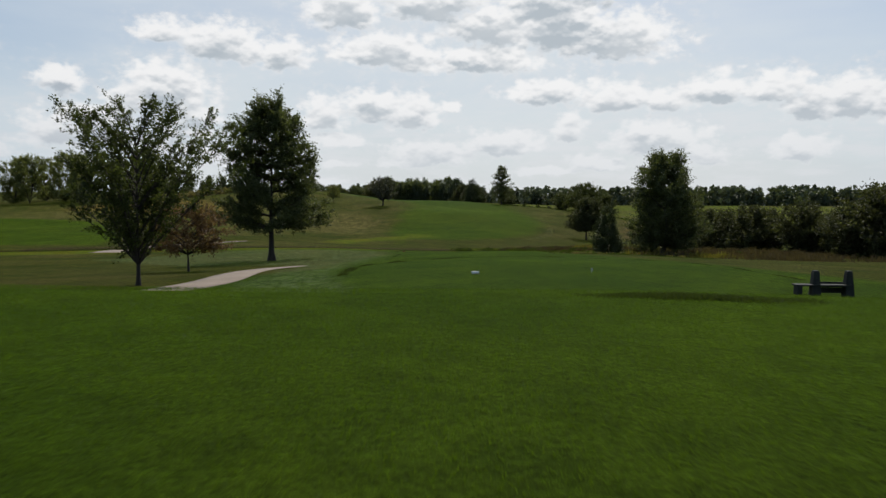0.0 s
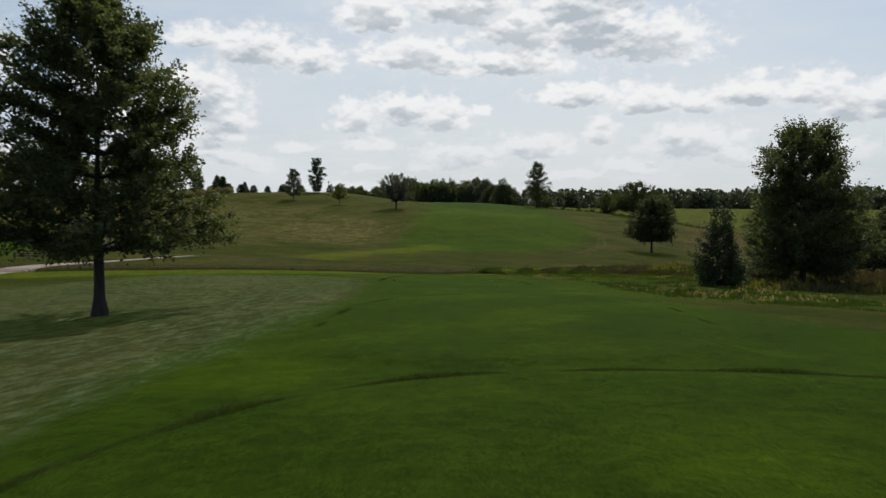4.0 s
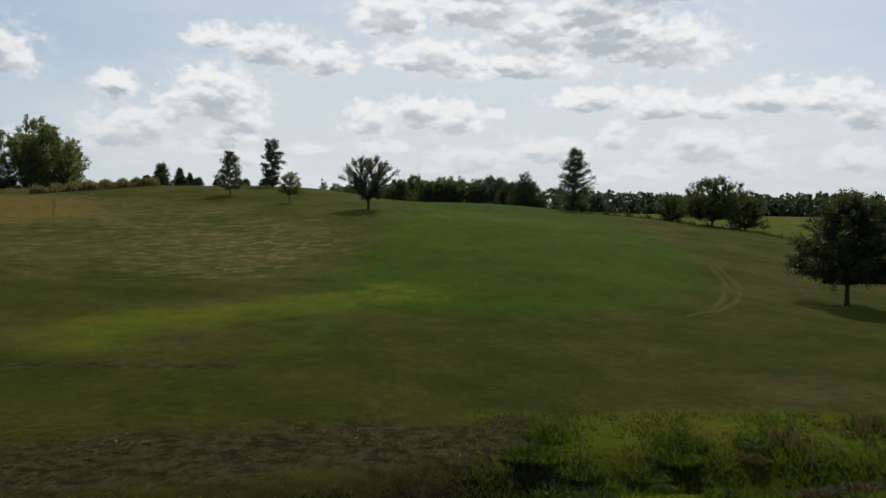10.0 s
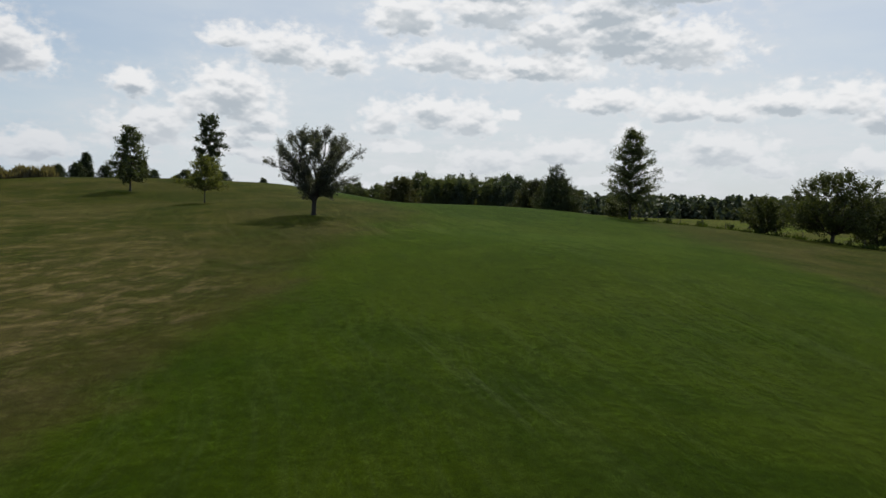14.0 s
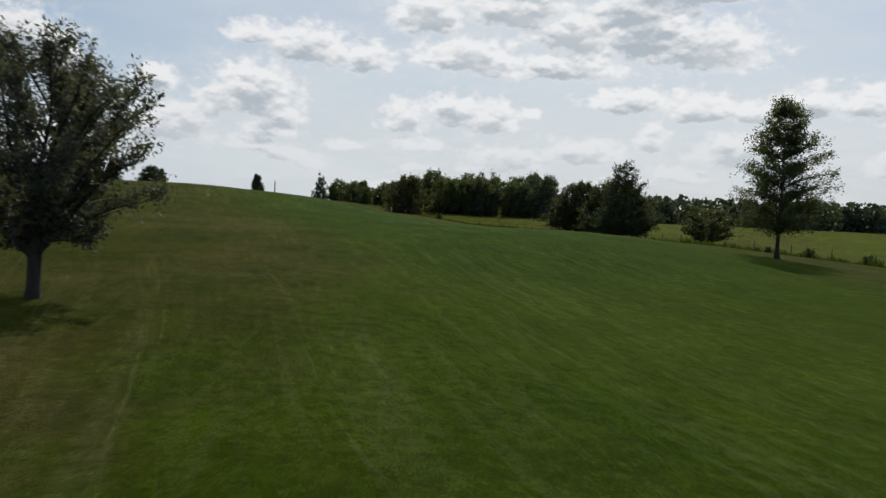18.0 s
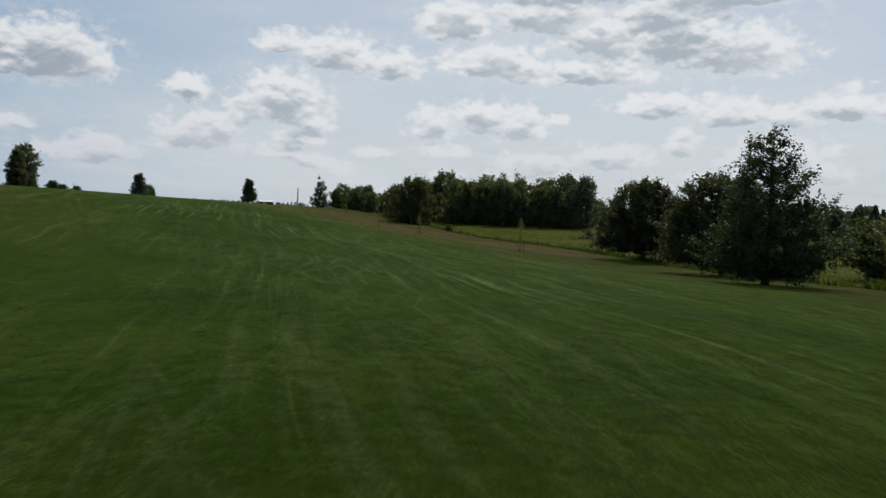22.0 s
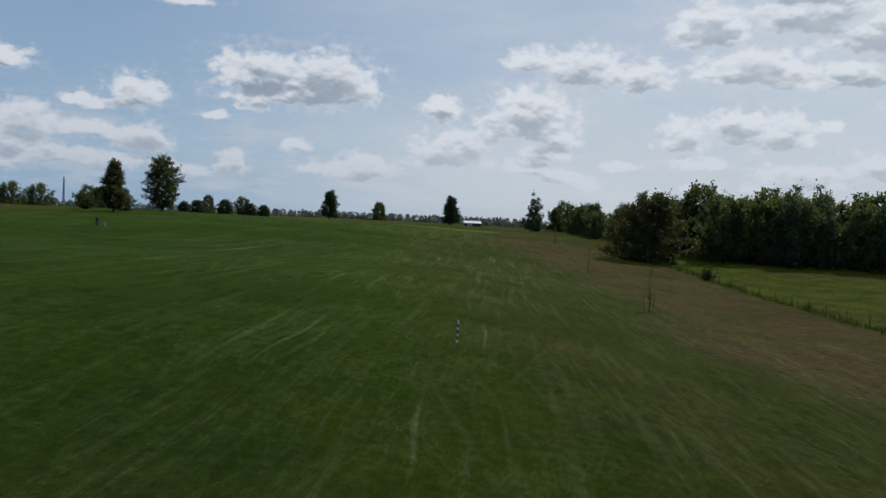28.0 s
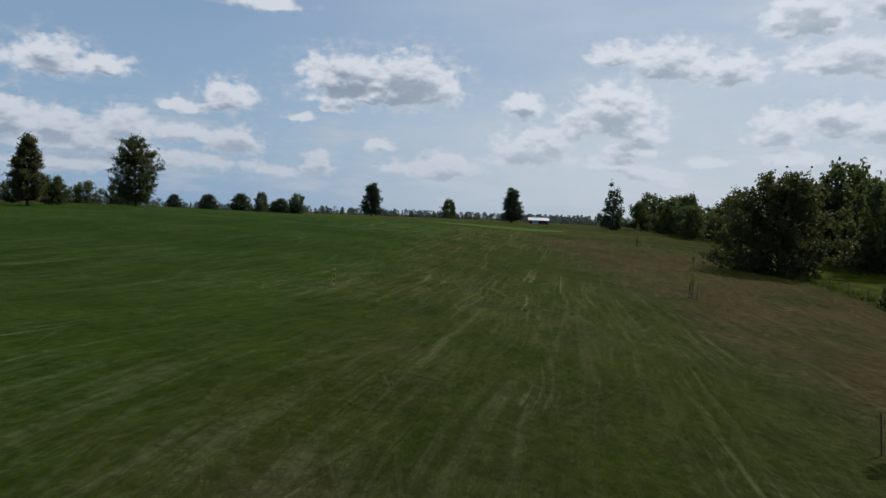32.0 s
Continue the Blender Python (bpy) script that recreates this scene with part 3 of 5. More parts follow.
def part(name, bm, mat, parent, label=""):
    me = bpy.data.meshes.new(name)
    bm.to_mesh(me)
    bm.free()
    me.materials.append(mat)
    ob = new(name, me)
    ob.parent = parent
    return tagged(ob, label) if label else ob


def mesh_part(name, me, parent, label=""):
    ob = new(name, me)
    ob.parent = parent
    return tagged(ob, label) if label else ob


def box(bm, cx, cy, cz, sx, sy, sz, bevel=0.0, turn=0.0, tilt=0.0):
    made = bmesh.ops.create_cube(bm, size=1.0)["verts"]
    bmesh.ops.transform(bm, matrix=pose(cx, cy, cz, tilt, 0, turn) @ Matrix.Diagonal((sx, sy, sz, 1)), verts=made)
    if bevel:
        edges = list({e for v in made for e in v.link_edges})
        bmesh.ops.bevel(bm, geom=edges, offset=bevel, segments=2, affect="EDGES", profile=0.6)
    return bm


def rod(bm, a, b, r0, r1=None, sides=8):
    a, b = Vector(a), Vector(b)
    d = b - a
    made = bmesh.ops.create_cone(bm, cap_ends=True, segments=sides, radius1=r0, radius2=r0 if r1 is None else r1, depth=d.length)["verts"]
    m = Matrix.Translation((a + b) / 2) @ d.to_track_quat("Z", "Y").to_matrix().to_4x4()
    bmesh.ops.transform(bm, matrix=m, verts=made)
    return bm


# ---- trees ----
def tube(points, radii, sides=6):
    """Vertices and quads of a tapered tube along the points."""
    p, r = np.asarray(points, float), np.asarray(radii, float)
    d = np.gradient(p, axis=0)
    d /= np.linalg.norm(d, axis=1)[:, None] + 1e-9
    ref = np.where(np.abs(d[:, 2:3]) > 0.9, [[1.0, 0, 0]], [[0, 0, 1.0]])
    u = np.cross(d, ref)
    u /= np.linalg.norm(u, axis=1)[:, None] + 1e-9
    v = np.cross(d, u)
    a = np.linspace(0, 2 * math.pi, sides, endpoint=False)
    ring = u[:, None] * np.cos(a)[None, :, None] + v[:, None] * np.sin(a)[None, :, None]
    verts = (p[:, None] + ring * r[:, None, None]).reshape(-1, 3)
    n = len(p)
    i, j = np.meshgrid(np.arange(n - 1), np.arange(sides), indexing="ij")
    k = (j + 1) % sides
    faces = np.stack([i * sides + j, i * sides + k, (i + 1) * sides + k, (i + 1) * sides + j], -1).reshape(-1, 4)
    return verts, faces


def joined(pieces):
    vs, fs, n = [], [], 0
    for v, f in pieces:
        vs.append(v)
        fs.append(f + n)
        n += len(v)
    return np.concatenate(vs), np.concatenate(fs)


def leaf_quads(rng, centres, size, flat=0.0, aim=None, long=1.5):
    """Small folded leaf sprays, one quad each, at the centres."""
    n = len(centres)
    d = rng.normal(size=(n, 3))
    if aim is not None:
        d = d * 0.7 + aim
    d[:, 2] *= 1 - flat
    d /= np.linalg.norm(d, axis=1)[:, None] + 1e-9
    s = rng.normal(size=(n, 3))
    s[:, 2] *= 1 - 0.5 * flat
    s = np.cross(d, s)
    s /= np.linalg.norm(s, axis=1)[:, None] + 1e-9
    up = np.cross(d, s)
    k = size * rng.uniform(0.6, 1.35, (n, 1))
    a = centres - d * k * long * 0.5
    c = centres + d * k * long * 0.5
    b = centres + s * k * 0.5 + up * k * 0.18
    e = centres - s * k * 0.5 + up * k * 0.18
    verts = np.stack([a, b, c, e], 1).reshape(-1, 3)
    return verts, np.arange(4 * n).reshape(-1, 4)


def profile(style, u):
    """Crown radius (0 to 1) at the height u (0 to 1) within the crown."""
    u = np.asarray(u, float)
    if style == "pyramid":
        return np.clip(1.05 * (1 - u) ** 0.75, 0.04, 1) * smooth(u, -0.12, 0.12)
    if style == "spire":
        return np.clip(1.02 * (1 - u) ** 0.62, 0.04, 1) * (0.62 + 0.38 * smooth(u, 0.0, 0.3)) * smooth(u, -0.1, 0.06)
    if style == "column":
        return np.clip(np.sin(np.pi * np.clip(u * 0.86 + 0.10, 0, 1)) ** 0.55, 0.05, 1)
    if style == "vase":
        return np.clip((0.36 + 0.84 * u ** 0.8) * np.sqrt(np.clip(1.12 - u ** 4, 0, 1)), 0.05, 1)
    if style == "goblet":
        return np.clip(0.30 + 1.15 * u, 0, 1) * np.sqrt(np.clip(1.04 - u ** 3.2, 0.0, 1))
    if style == "dome":
        return np.sqrt(np.clip(1 - u ** 2.2, 0.0, 1)) * smooth(u, -0.25, 0.18)
    if style == "broad":
        return np.clip(0.53 + 0.47 * (1 - u) ** 0.9, 0.05, 1) * smooth(u, -0.10, 0.06) * np.sqrt(np.clip(1.02 - u ** 5, 0, 1)) * (0.90 + 0.10 * np.cos(9 * u))
    if style == "oak":
        return np.clip(1.02 * (1 - u) ** 0.42, 0.05, 1) * (0.78 + 0.22 * smooth(u, 0.0, 0.22)) * smooth(u, -0.08, 0.06)
    return np.sqrt(np.clip(1 - (2 * u - 1) ** 2, 0.02, 1))


def tree_meshes(seed, h, w, clear, style, leaf, leaf_size, limbs, twigs, per, trunk_r, stems=1, rise=0.55, twig=0.16, lift=0.0, fill=0.45, flat=0.0, spread=0.55, bare=0.25, rough=1.0, fine=True, long=1.5):
    """Trunk with limbs, and crown, of one tree that stands at the origin: limbs end on the crown's outline,
    twigs leave the limbs, and leaf sprays sit along the twigs."""
    rng = np.random.default_rng(seed)
    ch = h - clear
    lob = rng.uniform(0, 2 * math.pi, 6)
    bits, heads = [], []
    if stems == 1:
        top = clear + ch * (0.97 if style in ("pyramid", "spire", "column", "oak") else 0.72)
        zz = np.linspace(-0.2, top, 12)
        sway = np.cumsum(rng.normal(size=(12, 2)) * 0.012 * h / 8, axis=0)
        line = np.column_stack([sway[:, 0], sway[:, 1], zz])
        rad = trunk_r * (1 - 0.95 * np.linspace(0, 1, 12) ** 0.8)
        rad[0] *= 1.6
        bits.append(tube(line, rad, 10))
        heads.append(line)
    else:
        fork = max(clear * 0.8, 0.3)
        zz = np.linspace(-0.2, fork, 4)
        bits.append(tube(np.column_stack([0.04 * np.sin(zz), 0 * zz, zz]), trunk_r * np.array([1.5, 1.0, 0.95, 1.0]), 10))
        for s in range(stems):
            a = 2 * math.pi * (s + 0.4 * rng.uniform()) / stems
            q = np.linspace(0, 1, 9)
            reach = w * 0.5 * rng.uniform(0.35, 0.7)
            line = np.column_stack([np.cos(a) * reach * q ** 0.85, np.sin(a) * reach * q ** 0.85, fork * 0.92 + (h * rng.uniform(0.72, 0.92) - fork) * q ** 1.12])
            line[1:, :2] += np.cumsum(rng.normal(size=(8, 2)) * 0.03 * w / 3, axis=0)
            bits.append(tube(line, trunk_r * 0.62 * (1 - 0.9 * q), 7))
            heads.append(line)
    cens, aims = [], []
    for k in range(limbs):
        u = min(0.999, (k + rng.uniform(0, 1 + 0.05 * limbs * (style == "spire"))) / (limbs * (1.05 if style == "spire" else 1.0)))
        u = {"pyramid": 1 - math.sqrt(1 - u * 0.99), "vase": 0.12 + 0.88 * u ** 0.7}.get(style, u * 0.98)
        a = k * 2.39996 + rng.normal() * 0.35
        bulge = 1 + rough * (0.15 * math.sin(2 * a + lob[0]) + 0.12 * math.sin(3 * a + lob[1] + 5 * u) + 0.10 * math.sin(9 * u + lob[2] + a) + 0.09 * rng.normal())
        reach = fill + (1 - fill) * math.sqrt(rng.uniform())
        if k % 3 == 0:
            reach = 1.0
        r = float(profile(style, u)) * reach * bulge * w / 2
        p = np.array([math.cos(a) * r, math.sin(a) * r, clear + u * ch * (1 + 0.02 * rough * rng.normal())])
        best = None
        for line in heads:
            want = min(max(p[2] - rise * r, clear * 0.85), line[-1, 2])
            i = int(np.argmin(np.abs(line[:, 2] - want) + 0.6 * np.hypot(line[:, 0] - p[0], line[:, 1] - p[1]) * (stems > 1)))
            d = np.linalg.norm(line[i] - p)
            if best is None or d < best[0]:
                best = (d, line[i])
        length, s = best
        steps = 7 if fine else 4
        q = np.linspace(0, 1, steps)[:, None]
        limb = s + (p - s) * q + np.array([0, 0, 1.0]) * np.sin(np.pi * q) * length * (0.08 if rise > 0.3 else -0.03) + np.cumsum(rng.normal(size=(steps, 3)) * 0.02 * length, axis=0) * q
        bits.append(tube(limb, min(trunk_r * 0.4, 0.010 + 0.014 * length) * (1 - 0.88 * q[:, 0]), 4 if fine else 3))
        # twigs
        n = max(3, int(twigs * (0.5 + 0.5 * min(1.5, length / (w * 0.4)))))
        at = bare + (1 - bare) * rng.uniform(0, 1, n) ** 0.75
        root = np.stack([np.interp(at, q[:, 0], limb[:, c]) for c in range(3)], 1)
        way = (p - s) / (length + 1e-6) * 0.9 + rng.normal(size=(n, 3)) * 0.75
        way[:, 2] += lift
        way /= np.linalg.norm(way, axis=1)[:, None]
        size = twig * w * rng.uniform(0.45, 1.2, (n, 1))
        tip = root + way * size
        j = rng.uniform(0.1, 1.1, (n, per, 1))
        c = root[:, None] + (tip - root)[:, None] * j + rng.normal(size=(n, per, 3)) * (leaf_size * spread * 1.6)
        cens.append(c.reshape(-1, 3))
        aims.append(np.repeat(way, per, axis=0))
        if fine:
            for m in range(0, n, 2):
                bits.append(tube([root[m], tip[m]], (0.012, 0.004), 3))
    cen, aim = np.concatenate(cens), np.concatenate(aims)
    lv, lf = leaf_quads(rng, cen, leaf_size, flat, aim * 0.6, long)
    wv, wf = joined(bits)
    return raw_mesh("trunk", wv, wf, BARK, True), raw_mesh("crown", lv, lf, leaf)


def plant(name, label, category, x, y, meshes, group="", turn=0.0, scale=(1, 1, 1), sink=0.05):
    ob = thing(name, x, y, label, category, group, turn, ground_at(x, y) - sink)
    ob.scale = scale
    mesh_part("trunk", meshes[0], ob)
    mesh_part("crown", meshes[1], ob)
    return ob


# ---- ground ----
def axis(segments, lo, hi):
    """Grid lines: fine stretches first, then growing steps to lo and hi."""
    v = [segments[0][0]]
    for a, b, step in segments:
        n = max(1, round((b - a) / step))
        v += [a + (b - a) * (i + 1) / n for i in range(n)]
    step = segments[-1][2]
    while v[-1] < hi:
        step *= 1.22
        v.append(v[-1] + step)
    step = segments[0][2]
    head = [v[0]]
    while head[-1] > lo:
        step *= 1.22
        head.append(head[-1] - step)
    return np.array(head[:0:-1] + v)


def inside(x, y, pts, soft=3.0):
    """About 1 within the closed outline, falling to 0 over a soft rim."""
    pts = np.asarray(pts, float)
    hit = np.zeros(len(x), bool)
    dist = np.full(len(x), 1e9)
    for (x0, y0), (x1, y1) in zip(pts, np.roll(pts, -1, axis=0)):
        cross = ((y0 > y) != (y1 > y)) & (x < (x1 - x0) * (y - y0) / (y1 - y0 + 1e-12) + x0)
        hit ^= cross
        k = np.clip(((x - x0) * (x1 - x0) + (y - y0) * (y1 - y0)) / ((x1 - x0) ** 2 + (y1 - y0) ** 2), 0, 1)
        dist = np.minimum(dist, np.hypot(x - x0 - k * (x1 - x0), y - y0 - k * (y1 - y0)))
    return np.clip(0.5 + np.where(hit, dist, -dist) / (2 * soft), 0, 1)


def along(x, y, pts):
    """Distance from an open line."""
    pts = np.asarray(pts, float)
    dist = np.full(len(x), 1e9)
    for (x0, y0), (x1, y1) in zip(pts[:-1], pts[1:]):
        k = np.clip(((x - x0) * (x1 - x0) + (y - y0) * (y1 - y0)) / ((x1 - x0) ** 2 + (y1 - y0) ** 2), 0, 1)
        dist = np.minimum(dist, np.hypot(x - x0 - k * (x1 - x0), y - y0 - k * (y1 - y0)))
    return dist


FENCE = [(-48, 454), (-35, 441), (-15, 402), (2, 360), (9, 338), (15, 308), (24, 285), (35, 272), (50, 250), (60, 225)]
FAIRWAY = [(-9, 143), (-11.5, 160), (-10.5, 178), (-11, 198), (-8.5, 213), (-8, 224), (-11.5, 234), (-20, 252), (-34, 280), (-62, 320), (-104, 350), (-132, 400), (-150, 455),
           (-106, 470), (-92, 452), (-75, 420), (-52, 375), (-33, 347), (-19, 325), (-10, 318), (-4, 308), (3, 294), (12, 270), (20.6, 240), (24, 200), (24.5, 182), (19, 161), (12, 149), (4, 143)]
MIXED = [(-92, 452), (-82, 456), (-60, 432), (-49, 418), (-27, 380), (-16, 350), (-4, 340), (7, 322), (12, 302), (12, 284), (4, 296), (-4, 308), (-19, 325), (-33, 347), (-52, 375), (-75, 420)]


def build_ground():
    xs = axis([(-110, -26, 1.5), (-26, -14, 0.8), (-14, 17, 0.45), (17, 27, 0.5), (27, 62, 1.0)], -4300, 4300)
    ys = axis([(2, 20, 0.8), (20, 123, 0.45), (123, 180, 0.6), (180, 480, 1.5)], -1500, 4600)
    gx, gy = np.meshgrid(xs, ys)
    x, y = gx.ravel(), gy.ravel()
    z = height(x, y)
    ny, nx = gx.shape
    i, j = np.meshgrid(np.arange(ny - 1), np.arange(nx - 1), indexing="ij")
    f = np.stack([i * nx + j, i * nx + j + 1, (i + 1) * nx + j + 1, (i + 1) * nx + j], -1).reshape(-1, 4)
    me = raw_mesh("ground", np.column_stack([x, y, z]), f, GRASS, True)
    zones = {}
    tee = np.zeros(len(x))
    for cx, cy, rx, ry, up in TEES:
        tee = np.maximum(tee, 1 - smooth(super_oval(x, y, cx, cy, rx, ry), 0.93, 1.03))
    collar = np.maximum(inside(x, y, [(-18, -40), (26, -40), (24, 25), (15, 60), (9, 74), (9, 100), (4, 112), (-3, 110), (-8, 100), (-6, 76), (-8, 56), (-7, 44), (-14, 28)], 2.0), 0)
    zones["tee"] = np.maximum(tee, 0.80 * collar)
    zones["fair"] = np.maximum.reduce([inside(x, y, FAIRWAY, 4.5) * (1 - smooth(y, 175, 210)) + inside(x, y, FAIRWAY, 10.0) * smooth(y, 175, 210), inside(x, y, [(-52, 113), (-112, 128), (-125, 180), (-80, 172), (-58, 140)], 4.0), inside(x, y, [(-60, 95.5), (-8, 96), (8, 74), (13, 72), (14, 98), (8, 111), (0, 112), (-6, 108.5), (-14, 105.5), (-60, 100.5)], 2.0), 0.9 * inside(x, y, [(-300, 470), (-106, 470), (-150, 440), (-300, 380)], 20)])
    zones["fair"] = np.maximum(zones["fair"], 0.62 * inside(x, y, [(9, 72), (26, 68), (30, 104), (18, 108), (7, 112)], 2.5))
    zones["fair"] = np.maximum(zones["fair"], 0.36 * inside(x, y, MIXED, 3.0))
    zones["pale"] = inside(x, y, [(-36, 78), (-24, 98), (-8, 97), (-6.5, 88), (-5.2, 66), (-6.6, 50), (-8, 44), (-11, 54), (-20, 60)], 2.5)
    zones["pale"] = np.maximum(zones["pale"], 0.9 * inside(x, y, [(-9.4, 54), (-9.2, 40), (-8.6, 30), (-9, 22), (-3, 21), (-3.6, 28), (-5.4, 36), (-5.8, 48), (-6, 56)], 1.2))
    zones["lush"] = np.maximum.reduce([0.78 * inside(x, y, [(-21, 130), (-22, 140), (-14, 147.5), (-9.5, 152.5), (-7.5, 159), (-1.5, 154), (-1, 148), (-5, 146), (-7, 141), (-5.8, 131), (-8, 130), (-9, 140), (-12, 138.5), (-14.5, 133), (-15.5, 126), (-17, 126)], 3.2),
                               0.8 * inside(x, y, [(0, 122), (2, 114.5), (10, 109), (20, 104), (28, 110), (24, 123), (10, 124)], 1.5),
                               0.8 * inside(x, y, [(-60, 92), (-15, 100), (-12.7, 101.2), (-10.6, 103.3), (-8, 106.5), (-3, 111.6), (4, 112), (4, 114.5), (-4, 111), (-9, 109), (-14, 107.4), (-60, 101.5)], 1.0)])
    zones["dry"] = np.maximum(inside(x, y, [(-40, 178), (-24, 198), (-14, 180), (-18, 156), (-32, 160)], 9), 0.5 * inside(x, y, [(-120, 160), (-110, 235), (-60, 240), (-30, 215), (-14, 190), (-30, 150)], 12))
    zones["straw"] = inside(x, y, [(-105, 205), (-102, 238), (-72, 232), (-54, 204), (-62, 186)], 6)
    strip = inside(x, y, [(-74, 440), (-50, 413), (-29, 378), (-20, 352), (-10, 335), (-2, 321), (5, 304), (12, 296), (14, 310), (9, 338), (2, 360), (-15, 402), (-35, 441), (-48, 456), (-70, 470)], 6.5)
    beyond = inside(x, y, FENCE + [(140, 200), (260, 420), (200, 620), (-30, 520)], 1.2)
    zones["brown"] = strip * (1 - beyond) * (0.08 + 0.92 * smooth(y, 322, 352))
    zones["brown"] = np.maximum(zones["brown"], inside(x, y, [(40, 160), (42, 182), (54, 226), (66, 236), (75, 215), (62, 180), (52, 160)], 5))
    zones["meadow"] = beyond
    dm = (y - creek_y(x))
    zones["mud"] = np.maximum.reduce([np.exp(-(dm / 1.0) ** 2) * smooth(x, -90, -50) * (1 - 0.8 * smooth(x, 2, 6)), 0.7 * np.exp(-(along(x, y, [(-36, 124.2), (-29.4, 125.1), (-16, 125.4), (-8.7, 127.2)]) / 0.55) ** 2), 0.8 * inside(x, y, [(-60, 104.5), (-20, 108.5), (-8.6, 112), (-1.8, 115.8), (4, 118), (3, 122), (-0.6, 121.4), (-9.8, 117.2), (-17.7, 114.4), (-22.4, 113), (-60, 110)], 1.6)])
    zones["mud"] = np.maximum(zones["mud"], 0.55 * np.exp(-(along(x, y, [(-6.7, 144.1), (-6.8, 146.4), (-6.4, 148.3), (-6.5, 152.5)]) / 0.3) ** 2))
    zones["track"] = np.maximum.reduce([0.5 * np.exp(-(along(x, y, [(5.7, 127.9), (8.4, 129.4), (11.4, 131.1), (13.9, 132.4)]) / 0.25) ** 2), 0.45 * np.exp(-(along(x, y, [(14.6, 146.4), (11.4, 142.9), (8.5, 139.4)]) / 0.3) ** 2), np.exp(-(along(x, y, [(25.7, 178), (24.2, 166.6), (23.2, 162), (20.3, 154.4), (18.2, 150.2), (14.6, 146.4)]) / 0.24) ** 2), np.exp(-(along(x, y, [(24.6, 176), (23.3, 167), (21.7, 161), (19.1, 153.9), (16.8, 148.9)]) / 0.24) ** 2)])
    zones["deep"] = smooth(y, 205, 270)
    zones["green"] = 1 - smooth(super_oval(x, y, -100, 478, 17, 12, 2.2), 0.85, 1.05)
    zones["streaks"] = np.clip(smooth(y, 130, 200) * 0.45 + 0.55 * smooth(y, 235, 300), 0, 1) * (1 - beyond) * (0.62 + 0.38 * np.exp(-(along(x, y, [(-2, 150), (-1, 190), (-2, 235), (-4, 270), (-14, 305), (-30, 350), (-62, 405), (-80, 440)]) / 16) ** 2))
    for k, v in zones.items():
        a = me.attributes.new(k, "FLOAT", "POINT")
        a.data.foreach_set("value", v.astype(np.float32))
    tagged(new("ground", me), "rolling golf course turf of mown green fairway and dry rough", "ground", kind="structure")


build_ground()


def ribbon(name, centre, widths, mat, label, lift=0.03, thick=0.12):
    """A paved strip that lies on the ground, with a real edge."""
    c = np.asarray(centre, float)
    s = np.concatenate([[0], np.cumsum(np.hypot(*np.diff(c, axis=0).T))])
    q = np.arange(0, s[-1], 0.7)
    px, py, pw = np.interp(q, s, c[:, 0]), np.interp(q, s, c[:, 1]), np.interp(q, s, widths)
    for _ in range(6):
        px[1:-1], py[1:-1] = (px[:-2] + px[2:]) / 2, (py[:-2] + py[2:]) / 2
    dx, dy = np.gradient(px), np.gradient(py)
    n = np.hypot(dx, dy)
    nx, ny = -dy / n, dx / n
    rows = []
    for off in (-0.5, -0.25, 0, 0.25, 0.5):
        rx, ry = px + nx * pw * off, py + ny * pw * off
        rows.append(np.column_stack([rx, ry, height(rx, ry) + lift]))
    rows = [rows[0] - [0, 0, thick]] + rows + [rows[-1] - [0, 0, thick]]
    v = np.concatenate(rows)
    m = len(px)
    k = np.arange(m - 1)
    f = np.concatenate([np.stack([r * m + k, r * m + k + 1, (r + 1) * m + k + 1, (r + 1) * m + k], -1) for r in range(6)])
    return tagged(new(name, raw_mesh(name, v, f[:, ::-1], mat)), label, "path", kind="structure")


ribbon("path", [(-16, 20), (-11.6, 28), (-10.2, 33), (-10.9, 39), (-11.4, 45), (-10.4, 49), (-9.4, 51.8)], (2.2, 2.2, 2.2, 2.1, 1.8, 1.2, 0.5), CONCRETE, "pale tan concrete cart path ending in the grass beside the tee")
ribbon("path", [(-44, 97), (-43.6, 100), (-43.5, 104), (-43, 109), (-38.5, 114.5), (-35.5, 121), (-33, 127)], (4.4, 4.8, 4.6, 3.2, 1.6, 1.2, 0.6), CONCRETE, "pale concrete cart path winding down to the creek crossing")


# ---- trees by the tees ----
plant("elm_tree", "young vase-shaped elm with sparse spreading green branches", "tree", -13.4, 32.8,
      tree_meshes(11, 8.0, 8.3, 1.4, "vase", ELM_LEAF, 0.070, 58, 26, 24, 0.11, 1, 1.2, 0.085, 0.25, 0.2, 0.0, 0.5, 0.05, 1.6), turn=100)
plant("crabapple_tree", "small crabapple tree with reddish-brown leaves on a thin trunk", "tree", -15.9, 46.7,
      tree_meshes(12, 4.2, 4.9, 1.3, "dome", CRAB_LEAF, 0.085, 60, 12, 16, 0.09, 1, 0.5, 0.13, 0.1, 0.4))
plant("oak_tree", "tall dark green oak with a broad open crown and straight trunk", "tree", -15.8, 68.8,
      tree_meshes(13, 15.0, 11.8, 3.4, "broad", OAK_LEAF, 0.112, 170, 24, 26, 0.30, 1, 0.30, 0.075, 0.12, 0.45, 0.2, 0.6, 0.25, 0.7))
plant("maple_tree", "large dense dark green tree leafy almost to the ground", "tree", 30.1, 102.0,
      tree_meshes(14, 13.7, 12.0, 0.6, "oak", OAK_LEAF, 0.145, 230, 16, 20, 0.28, 1, 0.6, 0.11, 0.25, 0.4))
